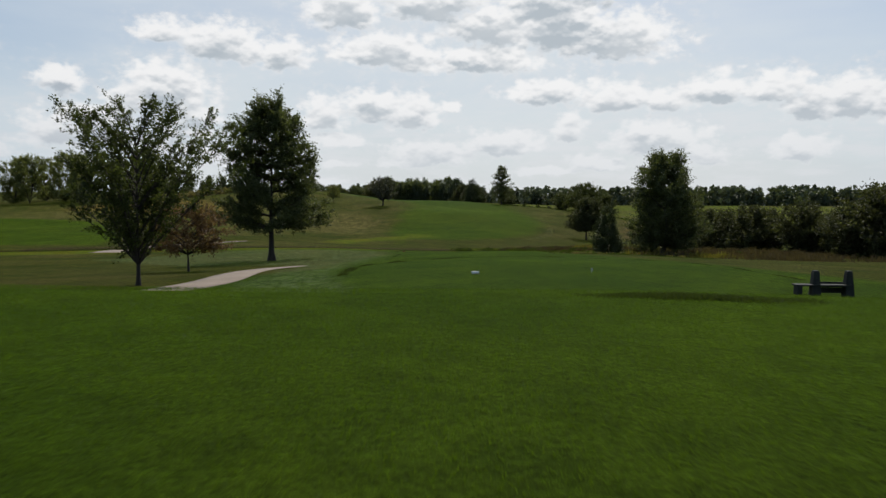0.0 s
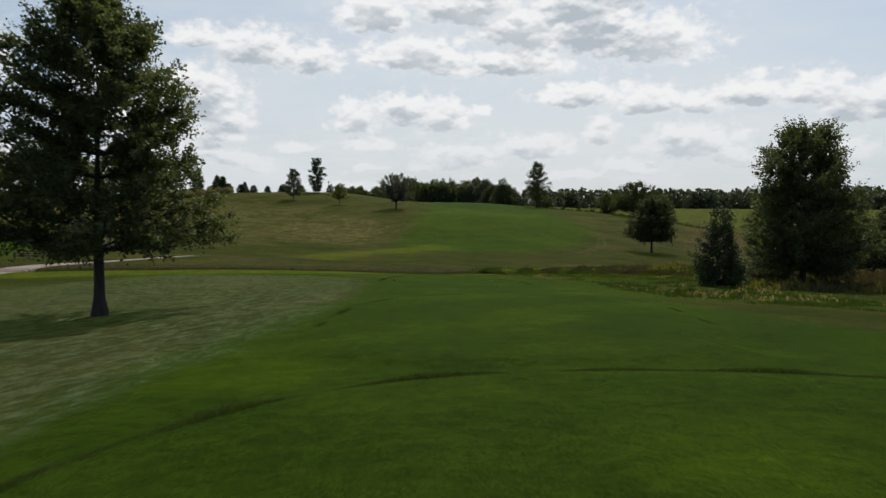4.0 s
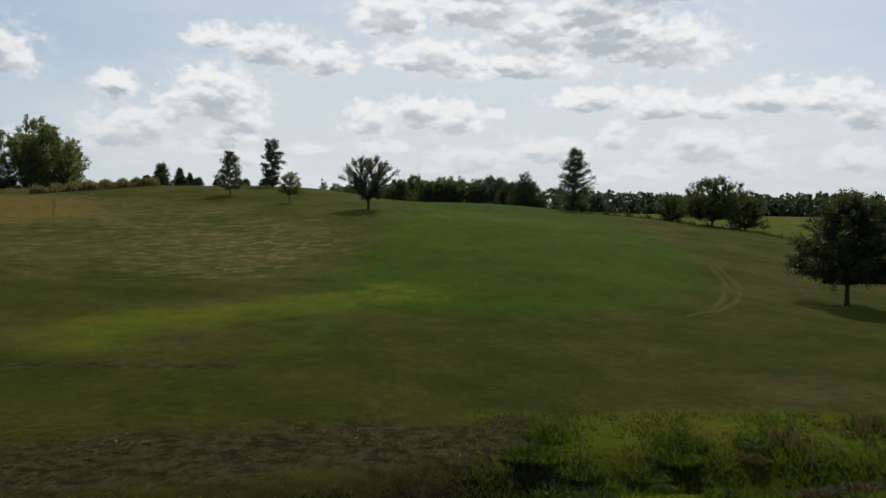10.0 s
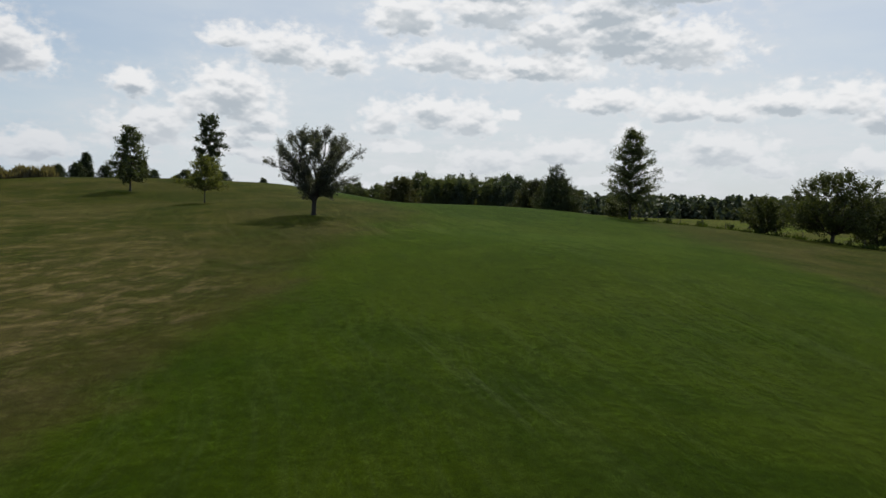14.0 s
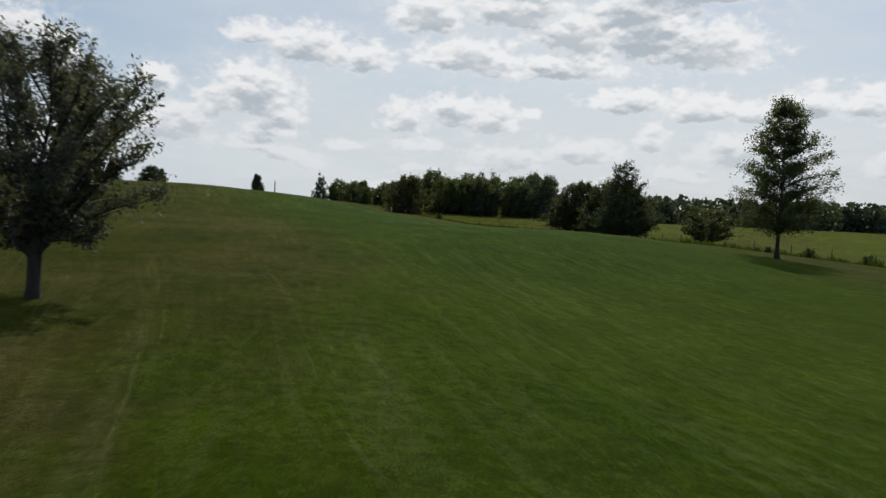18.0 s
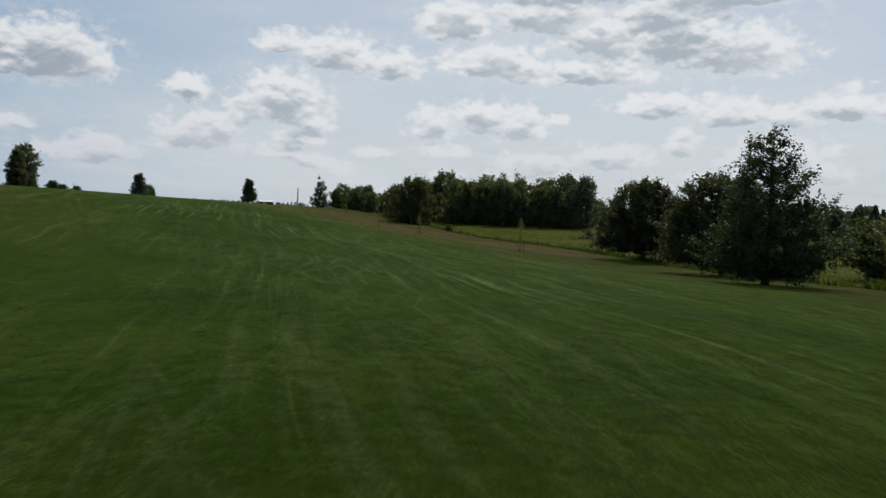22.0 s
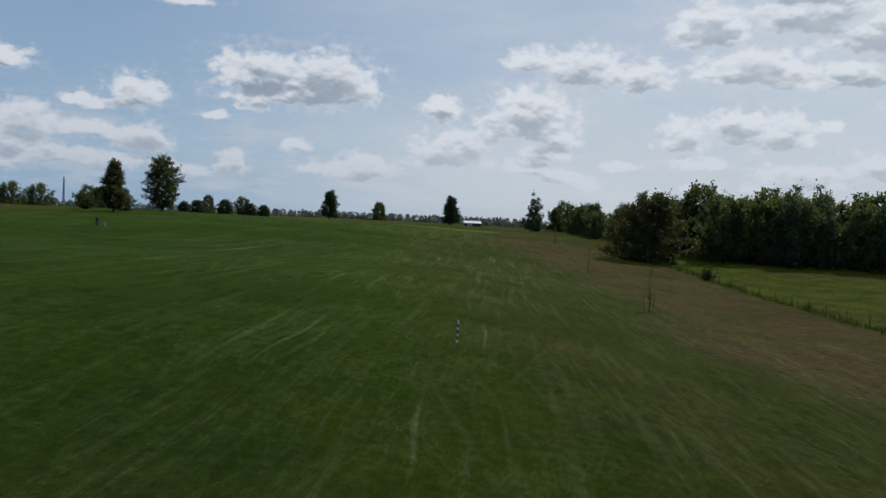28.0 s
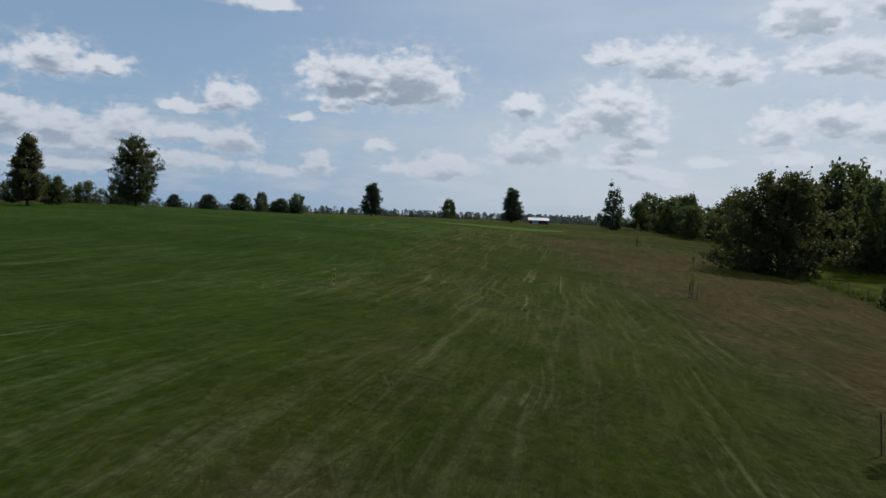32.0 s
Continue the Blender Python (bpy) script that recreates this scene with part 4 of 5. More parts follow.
CEDARS = [tree_meshes(20 + k, 6.0, 5.2 if st == "dome" else 3.0, 0.1, st, CEDAR_LEAF, 0.20, 100, 8, 11, 0.10, 1, 0.3, 0.16, 0.45, 0.55, rough=0.7, fine=False) for k, st in enumerate(("spire", "pyramid", "dome"))]
plant("cedar_tree", "dark upright red cedar beside the larger tree", "tree", 21.4, 97.3,
      tree_meshes(23, 7.2, 4.2, 0.1, "pyramid", CEDAR_LEAF, 0.10, 150, 12, 12, 0.10, 1, 0.3, 0.14, 0.5, 0.5))
plant("oak_tree", "round-headed dark tree on a short clear trunk in the rough", "tree", 30.3, 158.3,
      tree_meshes(15, 8.9, 8.0, 2.0, "dome", DUSKY_LEAF, 0.115, 190, 16, 20, 0.22, 1, 0.45, 0.10, 0.1, 0.4))

# ---- trees on the hill ----
plant("olive_tree", "grey-green russian olive with several leaning stems", "tree", -17.1, 213.9,
      tree_meshes(16, 8.2, 7.8, 1.8, "goblet", OLIVE_LEAF, 0.062, 92, 24, 24, 0.22, 6, 1.0, 0.10, 0.7, 0.35, 0.0, 1.0, 0.2, 1.9, long=2.6), turn=40)
plant("pin_oak_tree", "tall pyramidal pin oak with layered branches and clear trunk", "tree", 20.0, 257.7,
      tree_meshes(17, 13.6, 10.6, 2.2, "spire", OAK_LEAF, 0.10, 150, 18, 19, 0.19, 1, 0.34, 0.08, 0.20, 0.35, 0.35, 0.8, 0.08, 1.0))
plant("pin_oak_tree", "smaller pyramidal pin oak on the dry slope", "tree", -47.6, 238.3,
      tree_meshes(18, 8.6, 5.6, 1.3, "spire", OAK_LEAF, 0.13, 95, 11, 14, 0.13, 1, 0.1, 0.12, 0.1, 0.45, 0.3))
plant("spruce_tree", "slender irregular conifer standing on the crest", "tree", -46.1, 261.0,
      tree_meshes(19, 10.4, 4.4, 0.6, "column", CEDAR_LEAF, 0.18, 80, 10, 13, 0.15, 1, 0.2, 0.14, 0.2, 0.3, 0.2, rough=1.8))
plant("honeylocust_tree", "small yellow-green honeylocust on a thin trunk", "tree", -33.0, 226.9,
      tree_meshes(30, 5.2, 4.6, 1.6, "dome", YOUNG_LEAF, 0.13, 45, 9, 13, 0.08, 1, 0.8, 0.15, 0.1, 0.4))
for x, y, w, h, k in ((-83.9, 281.6, 3.2, 3.1, 2), (-79.7, 281.0, 3.4, 3.3, 2), (-76.7, 285.9, 3.2, 3.0, 2), (-73.8, 289.9, 2.8, 2.7, 2), (-69.3, 291.0, 2.4, 2.4, 2), (-86.5, 296.0, 3.4, 6.4, 0), (-79.0, 297.0, 2.6, 5.0, 1),
                      (-62.3, 310.0, 3.6, 3.2, 2), (-66.0, 304.6, 2.8, 3.0, 2), (-66.4, 299.3, 2.9, 2.9, 2), (-95.0, 300.0, 2.6, 2.3, 2), (-102.0, 303.0, 2.6, 2.2, 2), (-99.0, 296.0, 2.4, 2.0, 1)):
    plant("cedar_tree", "clipped dark cedar on the skyline of the hill" if h < 4 else "taller dark cedar on the skyline of the hill", "tree", x, y, CEDARS[k], "cedars on the hill", 37 * x % 360, (w / (5.2 if k == 2 else 3.0), w / (5.2 if k == 2 else 3.0), h / 6))
POPLARS = [tree_meshes(40 + k, 15.0, 9.5, 0.5, st, POPLAR_LEAF, 0.23, 95, 11, 14, 0.22, 3, 0.9, 0.12, 0.4, 0.4, rough=1.5, fine=False) for k, st in enumerate(("round", "broad", "vase"))]
for x, y, s, k in ((-112, 281, 1.18, 0), (-105, 275, 1.0, 1), (-99, 272, 0.78, 0), (-118, 276, 0.95, 1), (-109, 272, 0.85, 2), (-115, 284, 0.9, 1), (-102, 279, 0.7, 0), (-126, 262, 0.9, 2), (-134, 254, 0.95, 1), (-147, 262, 0.9, 0), (-158, 250, 0.95, 1), (-170, 262, 0.8, 0), (-114, 236, 1.0, 1), (-121, 241, 1.05, 0), (-131, 238, 1.0, 2), (-140, 245, 0.95, 0)):
    plant("cottonwood_tree", "tall loose cottonwood with pale green leaves", "tree", x, y, POPLARS[k], "cottonwoods on the left hillside", 61 * x % 360, (s, s, s))
plant("cedar_tree", "rounded dark cedar below the cottonwoods", "tree", -107.3, 227.1, CEDARS[2], "", 20, (0.95, 0.95, 1.3))
plant("cedar_tree", "rounded dark cedar below the cottonwoods", "tree", -94.6, 225.0, CEDARS[2], "", 70, (0.95, 0.95, 1.1))

# ---- trees along the fence and hedgerow ----
ROUND = [tree_meshes(50 + k, 9.5, 9.5, 0.5, st, WOOD_LEAF, 0.24, 85, 10, 14, 0.22, 4, 0.8, 0.12, 0.3, 0.45, rough=1.3) for k, st in enumerate(("dome", "round", "broad"))]
THIN = [tree_meshes(55 + k, 9.5, 9.0, 0.4, st, WOODS_LEAF, 0.33, 75, 9, 10, 0.22, 3, 0.8, 0.12, 0.4, 0.45, rough=1.5, fine=False) for k, st in enumerate(("dome", "round", "broad"))]
plant("oak_tree", "broad spreading tree beside the fence line", "tree", 47.7, 253.7,
      tree_meshes(58, 9.8, 12.4, 1.6, "dome", WOOD_LEAF, 0.17, 140, 13, 17, 0.26, 5, 0.6, 0.10, 0.3, 0.4))
plant("oak_tree", "broad tree standing close behind its neighbour", "tree", 55.5, 257.0, ROUND[2], "", 50, (0.85, 0.85, 0.72))
plant("bush", "rounded green bush at the fence", "bush", 42.3, 265.2, ROUND[1], "", 90, (0.70, 0.70, 0.62))
plant("oak_tree", "broad green tree in the brushy hollow", "tree", 69.8, 212.0, ROUND[0], "", 140, (1.05, 1.05, 0.95))
plant("bush", "rounded yellowish-green bush at the fence", "bush", 26.3, 307.4, ROUND[1], "", 10, (0.86, 0.86, 0.55))
plant("cedar_tree", "tall dark cedar above the apple trees", "tree", 11.2, 288.0,
      tree_meshes(60, 10.4, 7.6, 0.6, "pyramid", CEDAR_LEAF, 0.115, 140, 15, 20, 0.2, 1, 0.25, 0.12, 0.45, 0.45, rough=1.3))
plant("apple_tree", "low-branched spreading dark green tree by the fence", "tree", 9.6, 335.0,
      tree_meshes(61, 9.6, 11.0, 0.9, "dome", DUSKY_LEAF, 0.15, 200, 15, 22, 0.26, 5, 0.7, 0.10, 0.45, 0.4), turn=20)
plant("apple_tree", "low-branched spreading dark green tree by the fence", "tree", 12.6, 306.0,
      tree_meshes(62, 8.4, 9.4, 0.8, "dome", DUSKY_LEAF, 0.14, 190, 15, 22, 0.24, 5, 0.7, 0.10, 0.45, 0.4), turn=70)
HEDGE = [tree_meshes(63 + k, 9.5, 9.0, 0.4, st, DUSKY_LEAF, 0.22, 80, 11, 14, 0.22, 3, 0.8, 0.12, 0.4, 0.45, rough=1.7, fine=False) for k, st in enumerate(("round", "goblet", "dome"))]
for k in range(24):
    f = k / 23
    x, y, s = 50 + 26 * f + 4 * math.sin(k * 2.3), 140 - 68 * f + 3 * math.sin(k * 1.7), 0.78 + 0.2 * math.sin(k * 3.1) + 0.22 * (f > 0.45)
    plant("hedgerow_tree", "dark scrubby hedgerow tree beyond the weeds", "tree", x, y, HEDGE[k % 3], "hedgerow trees", 47 * k % 360, (s * 1.1, s * 1.1, s))

# ---- the wood beyond the meadow ----
PINES = [tree_meshes(70 + k, 14.0, 7.0, 0.4, st, PINE_LEAF, 0.34, 70, 8, 9, 0.2, 1, 0.2, 0.13, 0.3, 0.4, rough=1.3, fine=False) for k, st in enumerate(("pyramid", "column"))]
plant("oak_tree", "broad round tree at the corner of the wood", "tree", -40.2, 449.5,
      tree_meshes(75, 13.0, 15.0, 0.2, "dome", RUSTY_LEAF, 0.27, 130, 13, 16, 0.3, 1, 0.4, 0.10, 0.2, 0.45))
wood = np.random.default_rng(5)
for k in range(42):
    f = (k + 0.5) / 42
    x = -38 + 49 * f + wood.normal() * 1.2
    y = 464 - 4 * f + (k % 3) * 8.5 + wood.normal() * 2 + 16 * max(0.0, 0.22 - f) / 0.22
    s = wood.uniform(0.95, 1.25)
    if (k % 2 == 0 and f > 0.3) or f > 0.85:
        plant("pine_tree", "tall dark conifer at the front of the wood", "tree", x, y, PINES[k % 2], "trees of the wood", 53 * k % 360, (s, s, s * wood.uniform(0.8, 1.05)))
    else:
        plant("woodland_tree", "dark green broadleaf tree in the wood", "tree", x, y, THIN[k % 3], "trees of the wood", 53 * k % 360, (s, s, s * wood.uniform(1.1, 1.4)))
for k in range(22):
    f = k / 21
    x, y = -92 + 46 * f + wood.normal() * 2, 560 - 62 * f + wood.normal() * 4
    s = wood.uniform(0.62, 0.95)
    plant("woodland_tree", "broadleaf tree at the far edge of the wood", "tree", x, y, THIN[k % 3], "trees at the far edge", 53 * k % 360, (s, s, s * 1.15))

# ---- trees round the green ----
plant("maple_tree", "full dark tree on a short trunk on the ridge", "tree", -144.4, 427.4,
      tree_meshes(80, 12.2, 7.4, 1.0, "column", OAK_LEAF, 0.16, 150, 12, 18, 0.2, 1, 0.3, 0.13, 0.15, 0.45))
plant("maple_tree", "thin-topped tree with yellowing leaves on the ridge", "tree", -123.2, 396.5,
      tree_meshes(81, 9.0, 5.4, 0.8, "spire", RUSTY_LEAF, 0.15, 130, 12, 17, 0.17, 1, 0.5, 0.13, 0.3, 0.4))
FIR = tree_meshes(82, 9.8, 6.2, 0.7, "oak", CEDAR_LEAF, 0.20, 130, 11, 14, 0.2, 1, 0.35, 0.13, 0.35, 0.4, rough=1.2, fine=False)
for x, y, turn in ((-168.3, 526.7, 0), (-126.9, 540.8, 130)):
    plant("fir_tree", "dark pointed conifer on a short trunk by the far green", "tree", x, y, FIR, "conifers round the green", turn)
plant("bush", "rounded dark bush beside the yellowing maple", "bush", -128.6, 402.9, ROUND[0], "bushes on the ridge", 30, (0.5, 0.5, 0.42))
plant("bush", "low dark bush beside the yellowing maple", "bush", -137.4, 401.9, ROUND[1], "bushes on the ridge", 80, (0.42, 0.42, 0.34))
for x, y, s, k in ((-152.6, 442.0, 0.5, 2), (-176.5, 470.7, 0.75, 2), (-170.8, 476.2, 0.85, 2), (-191.3, 511.0, 0.85, 2), (-186.0, 512.0, 0.75, 2), (-196.0, 513.0, 0.7, 2)):
    plant("cedar_tree", "dark conifer standing round the far green", "tree", x, y, CEDARS[k], "conifers round the green", 71 * x % 360, (s * 1.2, s * 1.2, s * 0.85) if k == 2 else (s * 1.25, s * 1.25, s))
plant("cedar_tree", "tall dark conifer at the edge of the wood", "tree", -95.2, 538.6, PINES[0], "", 0, (1.0, 1.0, 0.95))
for x, y, s in ((-385, 551, 1.5), (-388, 569, 1.5), (-356.9, 870, 2.0), (-269, 511, 0.9), (-277, 513, 1.0), (-335, 640, 1.2), (-322, 655, 1.15)):
    plant("maple_tree", "distant rounded tree on the horizon", "tree", x, y, THIN[int(-x) % 3], "distant trees", x % 360, (s, s, s * 1.05))


def far_woods(name, line, depth, high, count, mat, seed, label):
    """A distant belt of trees as one mass of crowns."""
    rng = np.random.default_rng(seed)
    c = np.asarray(line, float)
    s = np.concatenate([[0], np.cumsum(np.hypot(*np.diff(c, axis=0).T))])
    q = rng.uniform(0, s[-1], count)
    x, y = np.interp(q, s, c[:, 0]) + rng.normal(size=count) * depth * 0.3, np.interp(q, s, c[:, 1]) + rng.normal(size=count) * depth * 0.5
    z = height(x, y, False)
    cen = []
    for i in range(count):
        h = high * rng.uniform(0.55, 1.15)
        n = 64
        u = rng.uniform(0, 1, n)
        a = rng.uniform(0, 2 * math.pi, n)
        sharp = rng.uniform() < 0.3
        r = (profile("pyramid", u) * 0.22 if sharp else profile("round", u * 0.93 + 0.07) * 0.36) * h * np.sqrt(rng.uniform(0.2, 1, n))
        cen.append(np.column_stack([x[i] + np.cos(a) * r, y[i] + np.sin(a) * r, z[i] + u * h]))
    cen = np.concatenate(cen)
    lv, lf = leaf_quads(rng, cen, high * 0.17, 0, None, 1.2)
    return tagged(new(name, raw_mesh(name, lv, lf, mat)), label, "woods", kind="stuff")


far_woods("far_woods", [(62, 610), (110, 605), (165, 590), (215, 560), (300, 520)], 26, 13, 420, FAR_LEAF, 1, "distant belt of woods beyond the meadow")
far_woods("far_woods", [(-60, 640), (0, 640), (62, 630)], 40, 14, 80, FAR_LEAF, 2, "distant belt of woods behind the wood")
far_woods("far_woods", [(-520, 1500), (-300, 1350), (-60, 1300), (250, 1200), (600, 1000)], 60, 13, 520, HAZE_TINTED_LEAF, 3, "hazy treeline far off on the horizon")
far_woods("far_woods", [(-1500, 900), (-1250, 1200), (-950, 1450), (-700, 1600), (-520, 1500)], 80, 13, 560, HAZE_TINTED_LEAF, 4, "hazy treeline far off on the horizon")
far_woods("far_woods", [(-1000, 300), (-900, 600), (-700, 800)], 60, 13, 320, HAZE_TINTED_LEAF, 6, "hazy treeline far off on the horizon")
far_woods("far_woods", [(330, 500), (420, 350), (450, 150)], 40, 14, 150, FAR_LEAF, 7, "distant woods beside the valley")


# ---- weeds, reeds and brush ----
def blades(name, xs, ys, low, high, wide, mat, seed, label, lean=0.35, head=0.0):
    """Upright tapering blades or stalks, three to a tuft, as one mass."""
    rng = np.random.default_rng(seed)
    x, y = np.repeat(xs, 3) + rng.normal(size=len(xs) * 3) * 0.10, np.repeat(ys, 3) + rng.normal(size=len(ys) * 3) * 0.10
    n = len(x)
    z = height(x, y) - 0.03
    h = rng.uniform(low, high, n) * (0.75 + 0.30 * np.sin(1.9 * x + 1.5 * np.sin(0.8 * y)) + 0.25 * np.sin(1.4 * y + 2.0 * np.sin(0.5 * x)))
    a = rng.uniform(0, 2 * math.pi, n)
    d = np.column_stack([np.cos(a), np.sin(a), np.zeros(n)]) * (wide * rng.uniform(0.6, 1.4, n))[:, None]
    b = rng.normal(size=(n, 2)) * lean * h[:, None]
    base = np.column_stack([x, y, z])
    mid = base + np.column_stack([b * 0.3, h * 0.55])
    top = base + np.column_stack([b, h])
    k = 0.5 + head
    v = np.stack([base - d * 0.5, base + d * 0.5, mid + d * k, mid - d * k, top + d * (0.08 + head), top - d * (0.08 + head)], 1).reshape(-1, 3)
    i = np.arange(n)[:, None] * 6
    f = np.concatenate([i + [0, 1, 2, 3], i + [3, 2, 4, 5]])
    return tagged(new(name, raw_mesh(name, v, f, mat)), label, "weeds", kind="stuff")


def scatter(seed, n, outline, clump=0.0, rim=0.5):
    """Random places within an outline, drawn together in patches if clump is given."""
    rng = np.random.default_rng(seed)
    p = np.asarray(outline, float)
    x, y = rng.uniform(p[:, 0].min(), p[:, 0].max(), n * 3), rng.uniform(p[:, 1].min(), p[:, 1].max(), n * 3)
    keep = inside(x, y, p, rim) > rng.uniform(0.2, 0.9, n * 3)
    if clump:
        keep &= (np.sin(x * clump + 1.7 * np.sin(y * clump * 0.7)) * np.cos(y * clump * 1.3 + np.sin(x * clump * 0.6)) + rng.normal(size=n * 3) * 0.35) > 0.2
    return x[keep][:n], y[keep][:n]


def along_creek(seed, n, x0, x1, off, wide):
    rng = np.random.default_rng(seed)
    x = rng.uniform(x0, x1, n)
    keep = (np.sin(x * 0.9) + np.sin(x * 2.3 + 1) * 0.6 + rng.normal(size=n) * 0.7) > -0.5
    x = x[keep]
    return x, creek_y(x) + off + rng.normal(size=len(x)) * wide


blades("ditch_weeds", *along_creek(1, 7000, -70, 12, 0.9, 0.35), 0.05, 0.18, 0.03, WEED, 1, "green weeds lining the far bank of the ditch")
blades("ditch_weeds", *along_creek(2, 5200, -70, 10, -1.5, 0.6), 0.05, 0.17, 0.025, WEED, 2, "short bright weeds along the near bank")
blades("brown_brush", *along_creek(3, 2600, -60, 4, 0.7, 0.3), 0.06, 0.22, 0.03, BROWN_WEED, 3, "brown dead stalks in the ditch")
blades("ditch_weeds", *scatter(4, 14000, [(1, 121), (3, 115), (10, 109), (20, 104), (28, 110), (24, 123), (10, 123)], 0.0, 3.0), 0.06, 0.24, 0.036, WEED, 4, "dense green weeds where the ditch widens")
# the ditch's shade is put into the darker leaf colour of these weeds
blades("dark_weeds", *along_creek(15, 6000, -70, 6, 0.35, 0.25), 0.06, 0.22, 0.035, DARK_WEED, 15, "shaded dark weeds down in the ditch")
blades("brown_brush", *scatter(5, 7000, [(9, 115), (18, 109), (24, 107), (60, 100), (64, 126), (36, 128), (10, 121)], 0.33), 0.15, 0.5, 0.04, BROWN_WEED, 5, "brown brush and tall dead weeds in the hollow", 0.25, 0.2)
blades("brown_brush", *scatter(6, 6000, [(24, 92), (34, 84), (60, 80), (68, 100), (60, 124), (30, 110)], 0.25), 0.25, 0.75, 0.05, BROWN_WEED, 6, "tan tall grass before the hedgerow", 0.2, 0.2)
blades("goldenrod", *scatter(7, 260, [(18, 116), (22, 110), (31, 118), (33, 125), (22, 124)], 0.6), 0.3, 0.7, 0.05, GOLD, 7, "yellow goldenrod flowering among the brush", 0.15, 0.5)
blades("goldenrod", *scatter(16, 420, [(21, 95), (27, 90.5), (36, 90), (40, 95), (28, 98)], 0.5), 0.3, 0.8, 0.05, GOLD, 16, "tan and yellow goldenrod stalks below the large tree", 0.15, 0.4)
blades("rough_weeds", *scatter(8, 15000, [(8, 107), (12, 98), (11, 86), (12.5, 72), (24, 66), (26, 100), (18, 106)], 0.7), 0.05, 0.2, 0.035, ROUGH_WEED, 8, "patchy broad-leaved weeds beside the mown tees")
blades("pale_weeds", *scatter(9, 260, [(12, 96), (11.5, 74), (26, 70), (24, 98)], 1.1), 0.15, 0.4, 0.06, REED, 9, "pale seeding thistles in the rough", 0.3, 0.4)
blades("dry_reeds", *scatter(10, 5200, [(-86, 236), (-84, 243), (-77, 256), (-72, 262), (-71, 257), (-78, 245)], 0.0), 0.8, 1.7, 0.09, REED, 10, "strip of tan reeds below the cottonwoods", 0.2, 0.25)
blades("meadow_grass", *scatter(11, 15000, FENCE[1:7] + [(26, 300), (24, 345), (16, 390), (-6, 436), (-24, 446)], 0.3), 0.08, 0.30, 0.05, MEADOW, 11, "uncut meadow grass beyond the fence")
edge = np.random.default_rng(22)
q = edge.uniform(0, 1, 1500)
blades("pale_weeds", 7.4 + 2.8 * q + edge.normal(size=1500) * 0.35 * (0.3 + q), 109.6 - 5.8 * q + edge.normal(size=1500) * 0.35, 0.04, 0.16, 0.03, REED, 23, "pale bleached grass along the edge of the rough", 0.6)
for cx, cy, rx, ry, up in TEES:
    # a lip of longer grass that the mower leaves round the tee
    q = edge.uniform(-0.28, math.pi + 0.28, 9000)
    c, n = np.cos(q), np.sin(q)
    k = 1.03 / (np.abs(c) ** 3 + np.abs(n) ** 3) ** (1 / 3) + edge.normal(size=len(q)) * 0.006
    blades("tee_lip", cx + 0.25 + rx * c * k, cy + 0.25 + ry * n * k, *((0.07, 0.13) if ry > 11 else (0.03, 0.06)), 0.014, DARK_WEED, 24, "lip of longer dark grass round the tee", 0.3)
q = edge.uniform(0, 1, 3000)
blades("terrace_lip", np.interp(q, (0, 0.35, 0.7, 1), (1.8, 2.7, 4.0, 5.1)), np.interp(q, (0, 0.35, 0.7, 1), (10.5, 10.4, 10.2, 10.3)) + edge.normal(size=len(q)) * 0.12, 0.05, 0.12, 0.016, DARK_WEED, 26, "lip of longer grass along the foot of the terrace", 0.3)
rngf = np.random.default_rng(21)
fx = np.concatenate([np.linspace(a[0], b[0], 340) for a, b in zip(FENCE[:-1], FENCE[1:])])
fy = np.concatenate([np.linspace(a[1], b[1], 340) for a, b in zip(FENCE[:-1], FENCE[1:])])
blades("fence_weeds", fx + rngf.normal(size=len(fx)) * 0.5, fy + rngf.normal(size=len(fx)) * 0.5, 0.2, 0.8, 0.09, WEED, 12, "tall grass left standing along the fence")


blades("dry_tufts", *scatter(13, 5000, [(-50, 106), (-20, 109), (-8.6, 112.4), (-1.8, 116.2), (5, 119), (2, 122), (-9.8, 117.2), (-22.4, 113), (-50, 111)], 0.9), 0.02, 0.08, 0.04, BROWN_WEED, 13, "trampled brown tufts on the muddy bank", 0.8)
blades("dry_tufts", *scatter(14, 2200, [(-50, 106), (-20, 109), (-8.6, 112.4), (-1.8, 116.2), (5, 119), (2, 122), (-9.8, 117.2), (-22.4, 113), (-50, 111)], 0.7), 0.02, 0.07, 0.04, REED, 14, "trampled tan tufts on the muddy bank", 0.9)


def shrub_mesh(seed, leaf, stalks=26, per=34, size=0.085):
    """Leafy stalks of uneven height that fan out from one root."""
    rng = np.random.default_rng(seed)
    a, r = rng.uniform(0, 2 * math.pi, stalks), 0.62 * np.sqrt(rng.uniform(0, 1, stalks))
    tip = np.column_stack([np.cos(a) * r, np.sin(a) * r, rng.uniform(0.35, 1.05, stalks) * (1.05 - 0.5 * r)])
    u = rng.uniform(0.15, 1.05, (stalks, per, 1)) ** 0.8
    cen = (tip[:, None] * u * [1, 1, 1] + rng.normal(size=(stalks, per, 3)) * 0.06).reshape(-1, 3)
    cen[:, 2] = np.maximum(cen[:, 2], 0.01)
    lv, lf = leaf_quads(rng, cen, size, 0, np.repeat(tip, per, axis=0))
    return raw_mesh("foliage", lv, lf, leaf)


